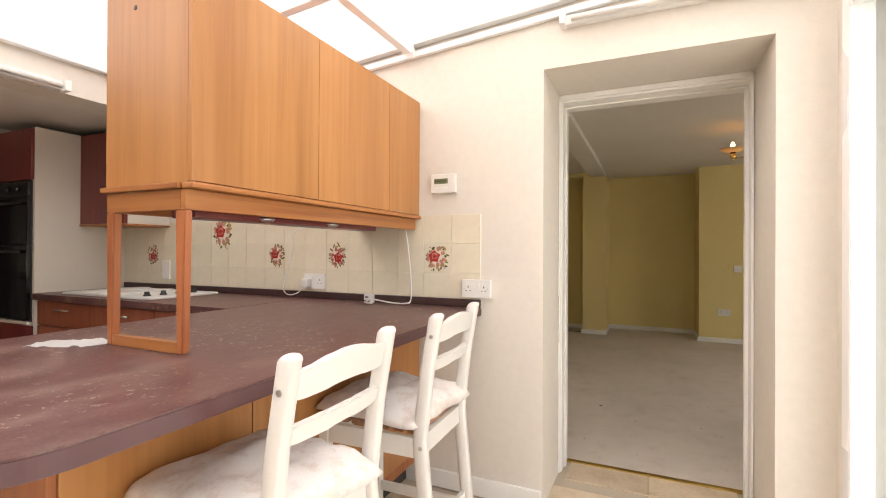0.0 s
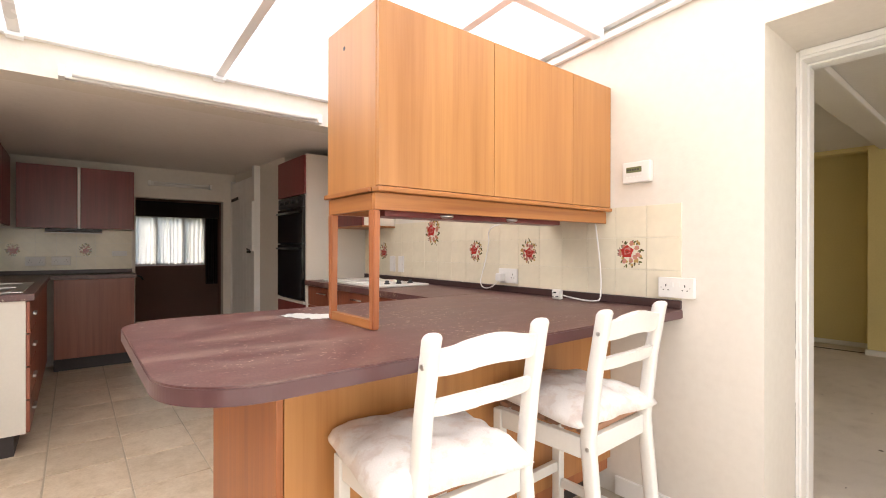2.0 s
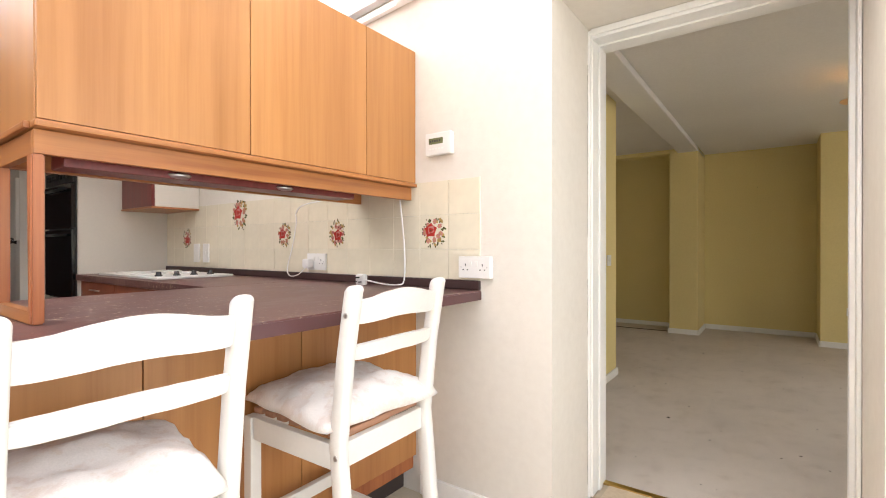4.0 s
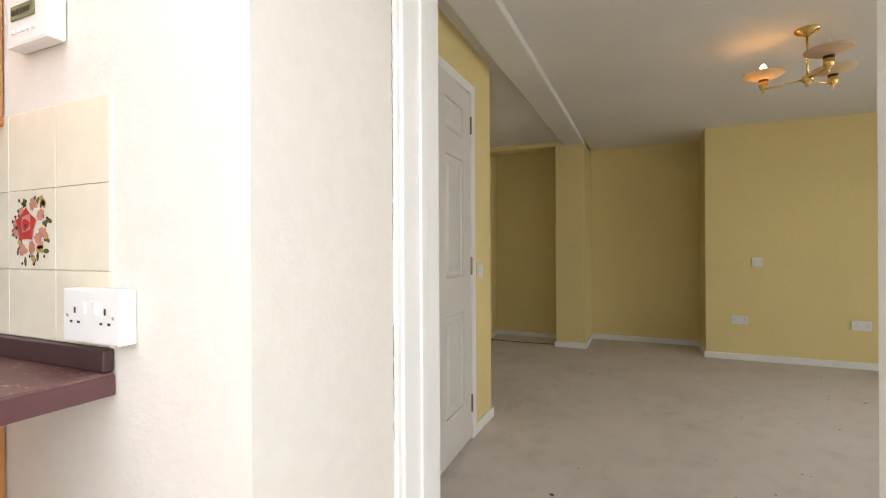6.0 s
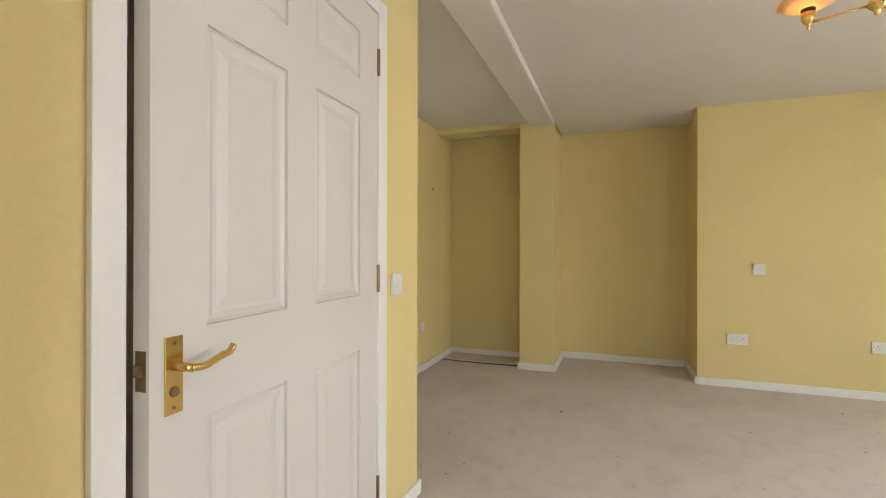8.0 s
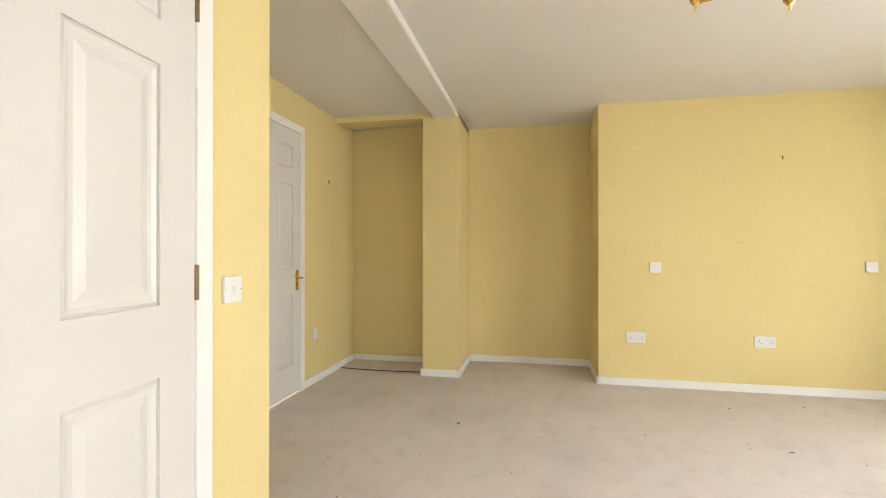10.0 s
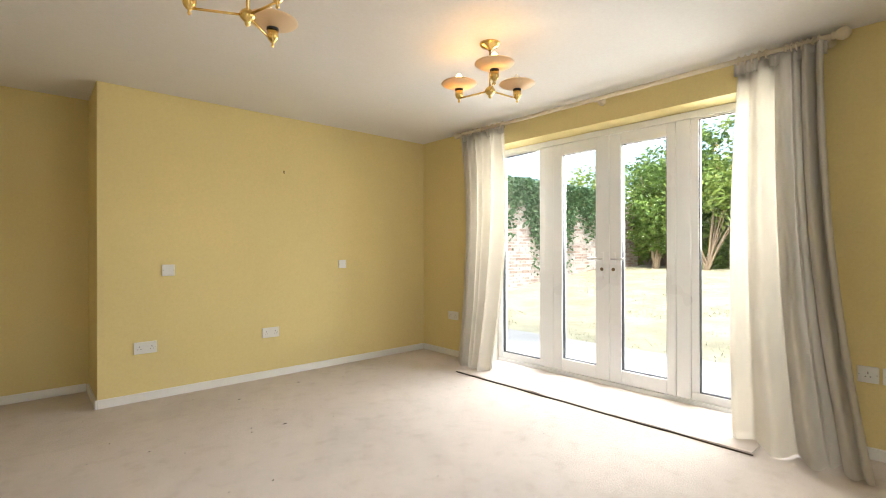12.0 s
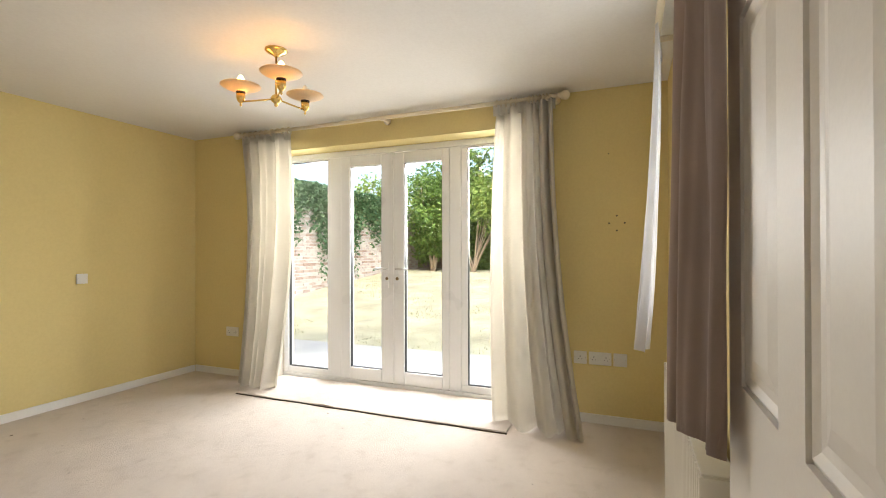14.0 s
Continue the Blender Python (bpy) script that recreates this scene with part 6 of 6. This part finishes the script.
tagged(new("grass_blades", me), "short dry straw and green grass blades", "grass", "", "stuff")

# brick garden wall along the lawn
wall_y, wx0, wx1 = 7.65, 4.6, 15.2
gw = structure("garden_wall", boxes((wx0, wx1, wall_y + 0.012, wall_y + 0.22, -0.3, 2.45)), MORTAR, "old weathered brick garden wall partly under ivy", "garden wall")
bw, bh, n_b = 0.215, 0.065, 0
verts, faces = [], []
rnd = random.Random(2)
row = 0
z = -0.05
while z < 2.42:
    x = wx0 + (0.112 if row % 2 else 0)
    while x < wx1 - bw:
        d = rnd.uniform(-0.004, 0.010)
        k = len(verts)
        a, b = x + rnd.uniform(0, 0.006), x + bw - rnd.uniform(0, 0.006)
        y0, y1 = wall_y - d, wall_y + 0.05
        za, zb = z + rnd.uniform(0, 0.005), z + bh - rnd.uniform(0, 0.004)
        verts += [(a, y0, za), (b, y0, za), (b, y0, zb), (a, y0, zb), (a, y1, za), (b, y1, za), (b, y1, zb), (a, y1, zb)]
        faces += [tuple(k + q for q in f) for f in ((0, 1, 2, 3), (1, 5, 6, 2), (4, 0, 3, 7), (3, 2, 6, 7), (0, 4, 5, 1))]
        x += bw + 0.010
    z += bh + 0.010
    row += 1
me = bpy.data.meshes.new("brickwork")
me.from_pydata(verts, [], faces)
me.materials.append(BRICK)
tagged(new("brickwork", me), "weathered red and grey bricks", "", "", "stuff").parent = gw
cop = boxes(*[(wx0 + 0.30 * i, wx0 + 0.295 + 0.30 * i, wall_y - 0.03, wall_y + 0.25, 2.45, 2.52) for i in range(35)], bevel=0.01)
tagged(part("coping", cop, BRICK, gw, "row of coping bricks"), "", "", "", "stuff")


def ivy_at(r):
    x = r.uniform(8.7, 13.8)
    top = 2.75
    hang = 0.75 + 0.75 * (0.5 + 0.5 * math.sin(x * 1.9 + 0.6)) + 0.35 * math.sin(x * 5.3)
    z = top - abs(r.gauss(0, 0.55)) * hang
    return Vector((x, wall_y - 0.03 - abs(r.gauss(0, 0.09)), z))


ivy = thing("ivy", (10.9, wall_y - 0.1, 0.4), "dark green ivy hanging over the brick wall", "ivy")
part("leaves", leaf_cloud(9000, ivy_at, 0.055, 4), LEAF_B, ivy)
part("stem", tube(curve_pts([(10.6, wall_y - 0.03, 0.3), (10.7, wall_y - 0.04, 1.2), (10.5, wall_y - 0.04, 2.4)]), 0.02, 8), BARK, ivy, "", True)


def shrub(name, x, y, z0, height, spread, leaf, seed, label, n=9000, size=0.075, stems=9, low=-0.25):
    rnd = random.Random(seed)
    r = thing(name, (x, y, z0), label, "tree" if height > 2.6 else "shrub")
    cs = []
    for k in range(stems):
        a = rnd.uniform(0, 2 * math.pi)
        reach = spread * rnd.uniform(0.35, 1.0)
        top = Vector((x + math.cos(a) * reach, y + math.sin(a) * reach, z0 + height * rnd.uniform(0.6, 0.95)))
        midp = Vector((x + math.cos(a) * reach * 0.35, y + math.sin(a) * reach * 0.35, z0 + height * 0.3))
        part("limb", tube(curve_pts([(x + rnd.uniform(-0.1, 0.1), y + rnd.uniform(-0.1, 0.1), z0 - 0.05), midp, top], 6), 0.035, 7, r_end=0.006), BARK, r, "", True)
        for _ in range(4):
            f = rnd.uniform(low, 1.05)
            q = midp.lerp(top, f)
            cs.append((q.x + rnd.uniform(-0.25, 0.25), q.y + rnd.uniform(-0.25, 0.25), q.z + rnd.uniform(-0.2, 0.3), rnd.uniform(0.25, 0.5) * spread))
    part("crown", leaf_cloud(n, clumps(cs), size, seed + 50), leaf, r)
    return r


G1 = ground_z(14)
shrub("shrub", 14.0, 6.6, G1, 2.9, 1.1, LEAF_A, 61, "broad green shrub by the garden wall")
shrub("light_shrub", 13.6, 5.1, G1, 2.7, 1.2, LEAF_C, 62, "pale leggy shrub with bare tan stems", n=2600, stems=11, low=0.7)
shrub("garden_tree", 15.2, 5.6, G1, 4.2, 1.7, LEAF_A, 63, "leafy green tree behind the shrubs", n=13000, low=-0.8)
shrub("garden_tree", 15.0, 3.6, G1, 4.0, 1.6, LEAF_C, 64, "light green tree at the garden end", n=13000, low=-0.8)
shrub("garden_tree", 14.2, 2.2, G1, 3.9, 1.6, LEAF_A, 65, "dense dark green tree over the fence", n=14000, low=-0.6)
shrub("garden_tree", 15.5, 0.2, G1, 4.6, 1.8, LEAF_A, 66, "dense green tree at the garden corner", n=11000)
shrub("garden_tree", 15.5, 7.9, G1, 3.6, 1.6, LEAF_C, 67, "light green tree above the brick wall", n=9000)
for k, (sx_, sy_, hh) in enumerate(((15.2, 4.4, 2.2), (15.3, 2.9, 2.0), (15.3, 1.2, 2.3), (15.4, -0.8, 2.4))):
    shrub("shrub", sx_, sy_, G1, hh, 0.95, LEAF_A if k % 2 else LEAF_B, 80 + k, "low green shrub in front of the fence", n=7000, size=0.06)
fence = thing("garden_fence", (16.2, 3.0, G1), "grey weathered board fence behind the trees", "fence")
for i in range(60):
    part("board", box(16.2, 16.22, -3.0 + 0.19 * i, -2.812 + 0.19 * i, G1 - 0.1, G1 + 1.55 + 0.02 * (i % 3), 0.004), FENCE, fence)
neighbour = thing("neighbour_house", (-15, -1, -0.2), "pale rendered house wall opposite the lobby window", "house")
part("wall", box(-15.2, -15.0, -8, 7, -0.3, 3.2), RENDER_W, neighbour)
for yy in (-1.9, 0.4):
    wv = part("window", boxes((-15.0, -14.95, yy, yy + 0.08, 0.7, 2.1), (-15.0, -14.95, yy + 1.0, yy + 1.08, 0.7, 2.1), (-15.0, -14.95, yy + 0.08, yy + 1.0, 0.7, 0.78), (-15.0, -14.95, yy + 0.08, yy + 1.0, 2.02, 2.1)), UPVC, neighbour)
    part("pane", box(-14.995, -14.98, yy + 0.08, yy + 1.0, 0.78, 2.02), BLACK_GLASS, wv, "dark window pane")


# ---- tiles ----
def piece_mesh(name, sx, sy, sz, bevel, mat):
    bm = box(-sx / 2, sx / 2, -sy / 2, sy / 2, -sz / 2, sz / 2)
    if bevel:
        bmesh.ops.bevel(bm, geom=[e for e in bm.edges], offset=bevel, segments=1, affect="EDGES")
    me = bpy.data.meshes.new(name)
    bm.to_mesh(me)
    bm.free()
    me.materials.append(mat)
    return me


def flower(root, c, right, out, size, seed, red):
    """A printed spray: bloom, petals, buds and leaves as thin raised shapes on a tile."""
    rnd = random.Random(seed)
    up = Vector((0, 0, 1))
    c, right, out = Vector(c), Vector(right), Vector(out)

    def blob(bm, cx, cz, rx, rz, turn, n=10, lobes=0, lift=0.0005):
        vs = []
        for k in range(n):
            a = 2 * math.pi * k / n
            rr = 1 + (0.18 * math.cos(lobes * a) if lobes else 0)
            u, w = rx * rr * math.cos(a), rz * rr * math.sin(a)
            uu, ww = u * math.cos(turn) - w * math.sin(turn), u * math.sin(turn) + w * math.cos(turn)
            vs.append(bm.verts.new(c + right * (cx + uu) + up * (cz + ww) + out * lift))
        bm.faces.new(vs)

    def make(name, mat, spots, lift):
        bm = bmesh.new()
        for s in spots:
            blob(bm, *s, lift=lift)
        bmesh.ops.recalc_face_normals(bm, faces=bm.faces[:])
        return part(name, bm, mat, root)

    R = size / 2
    lv, buds, stems, small, dots = [], [], [], [], []
    for k in range(16):
        a = 2 * math.pi * k / 16 + rnd.uniform(-0.25, 0.25)
        d = R * rnd.uniform(0.62, 0.92)
        lv.append((math.cos(a) * d * 0.85, math.sin(a) * d, R * 0.13, R * 0.06, a + rnd.uniform(-0.8, 0.8), 7, 0))
    for k in range(18):
        a = rnd.uniform(0, 6.28)
        d = R * rnd.uniform(0.5, 0.92)
        buds.append((math.cos(a) * d * 0.85, math.sin(a) * d, R * 0.08, R * 0.09, a, 14, 3))
    for k in range(24):
        a = rnd.uniform(0, 6.28)
        d = R * rnd.uniform(0.65, 1.0)
        stems.append((math.cos(a) * d * 0.85, math.sin(a) * d, R * 0.05, R * 0.045, a, 6, 0))
    bx, bz = (-R * 0.22, R * 0.10) if red else (R * 0.05, -R * 0.12)
    for k in range(9):
        a = k * 0.70 + rnd.uniform(-0.3, 0.3)
        d = R * rnd.uniform(0.46, 0.62)
        c_ = (bx * 0.4 + math.cos(a) * d, bz * 0.4 + math.sin(a) * d)
        small.append((*c_, R * 0.16, R * 0.13, a, 18, 7))
        dots.append((*c_, R * 0.055, R * 0.05, 0, 6, 0))
    make("leaf_print", ROSE_LEAF, lv, 0.0004)
    make("stem_print", ROSE_DARK, stems, 0.0006)
    make("bud_print", ROSE_GOLD, buds, 0.0008)
    make("blossom_print", ROSE_PINK, small, 0.0010)
    make("blossom_print", ROSE_GOLD if red else ROSE_DARK, dots, 0.0013)
    make("bloom_print", ROSE_RED, [(bx, bz, R * 0.40, R * 0.37, 0.3, 15, 5)], 0.0016)
    make("bloom_print", ROSE_PINK, [(bx + R * 0.03, bz + R * 0.05, R * 0.25, R * 0.20, 0.9, 12, 4)], 0.0019)
    make("bloom_print", ROSE_RED, [(bx + R * 0.02, bz + R * 0.02, R * 0.17, R * 0.14, 0.1, 10, 3)], 0.0022)
    make("bloom_print", ROSE_DARK, [(bx + R * 0.02, bz, R * 0.06, R * 0.05, 0.5, 7, 0)], 0.0025)


splash = structure("splashback_north", boxes((-3.0, -0.299, -0.003, 0.0, 0.938, 1.352)), GROUT, "cream glazed wall tiles, some with printed rose sprays", "tiled splashback")
tile_m = piece_mesh("tile", 0.1512, 0.0045, 0.1430, 0.0007, WALL_TILE)
tw, th_ = 0.1525, 0.1445
for i in range(18):
    for j in range(3):
        cx, cz = -0.299 - tw * (i + 0.5), 1.352 - th_ * (j + 0.5)
        if cx < -2.99:
            continue
        t = new("tile", tile_m)
        t.location = (cx, -0.0045, cz)
        if j == 2:
            t.scale = (1, 1, 0.86)
            t.location.z += 0.010
        t.parent = splash
BASE[splash] = Vector((0, 0, 0))
for k, (fx, fz, red, s) in enumerate(((-0.527, 1.136, True, 0.150), (-1.136, 1.142, False, 0.145), (-1.575, 1.140, True, 0.145), (-2.024, 1.275, True, 0.205), (-2.70, 1.136, False, 0.145))):
    flower(splash, (fx, -0.0069, fz), (1, 0, 0), (0, -1, 0), s, 70 + k, red)
far_splash = structure("splashback_west", boxes((-5.30, -5.297, -2.78, -1.53, 0.94, 1.339)), GROUT, "cream glazed wall tiles on the far kitchen wall", "tiled splashback")
tile_w = piece_mesh("tile_west", 0.0045, 0.1495, 0.1415, 0.0, WALL_TILE)
for i in range(8):
    for j in range(3):
        t = new("tile", tile_w)
        t.location = (-5.2945, -1.535 - tw * (i + 0.5), 1.339 - 0.1335 * (j + 0.5))
        t.scale = (1, 1, 0.92)
        t.parent = far_splash
for k, (fy, fz) in enumerate(((-2.46, 1.14), (-1.92, 1.14))):
    flower(far_splash, (-5.2921, fy, fz), (0, 1, 0), (1, 0, 0), 0.13, 90 + k, False)

ft = piece_mesh("floor_tile", 0.392, 0.332, 0.010, 0.0015, FLOOR_TILE)
for j in range(14):
    y0 = 0.25 - 0.34 * j
    for i in range(22):
        cx = 0.92 - 0.40 * i + (0.0 if j % 2 == 0 else 0.02)
        cy = y0 - 0.17
        if cx < -6.4 or (cx < -2.1 and cy < -2.9):
            continue
        if cy > 0.0 and not (0.0 < cx < 0.9):
            continue
        t = new("tile", ft)
        t.location = (cx, cy, -0.0045)
        t.parent = floor_sub
t = piece_mesh("sill_tile", 0.39, 0.20, 0.010, 0.001, FLOOR_TILE)
for i in range(2):
    ob = new("tile", t)
    ob.location = (0.24 + 0.395 * i, 0.44, -0.0045)
    ob.parent = floor_sub
lob = piece_mesh("lobby_floor", 2.6, 2.1, 0.010, 0.001, FLOOR_TILE)
ob = new("lobby_tile", lob)
ob.location = (-6.9, -1.05, -0.003)
ob.parent = floor_sub
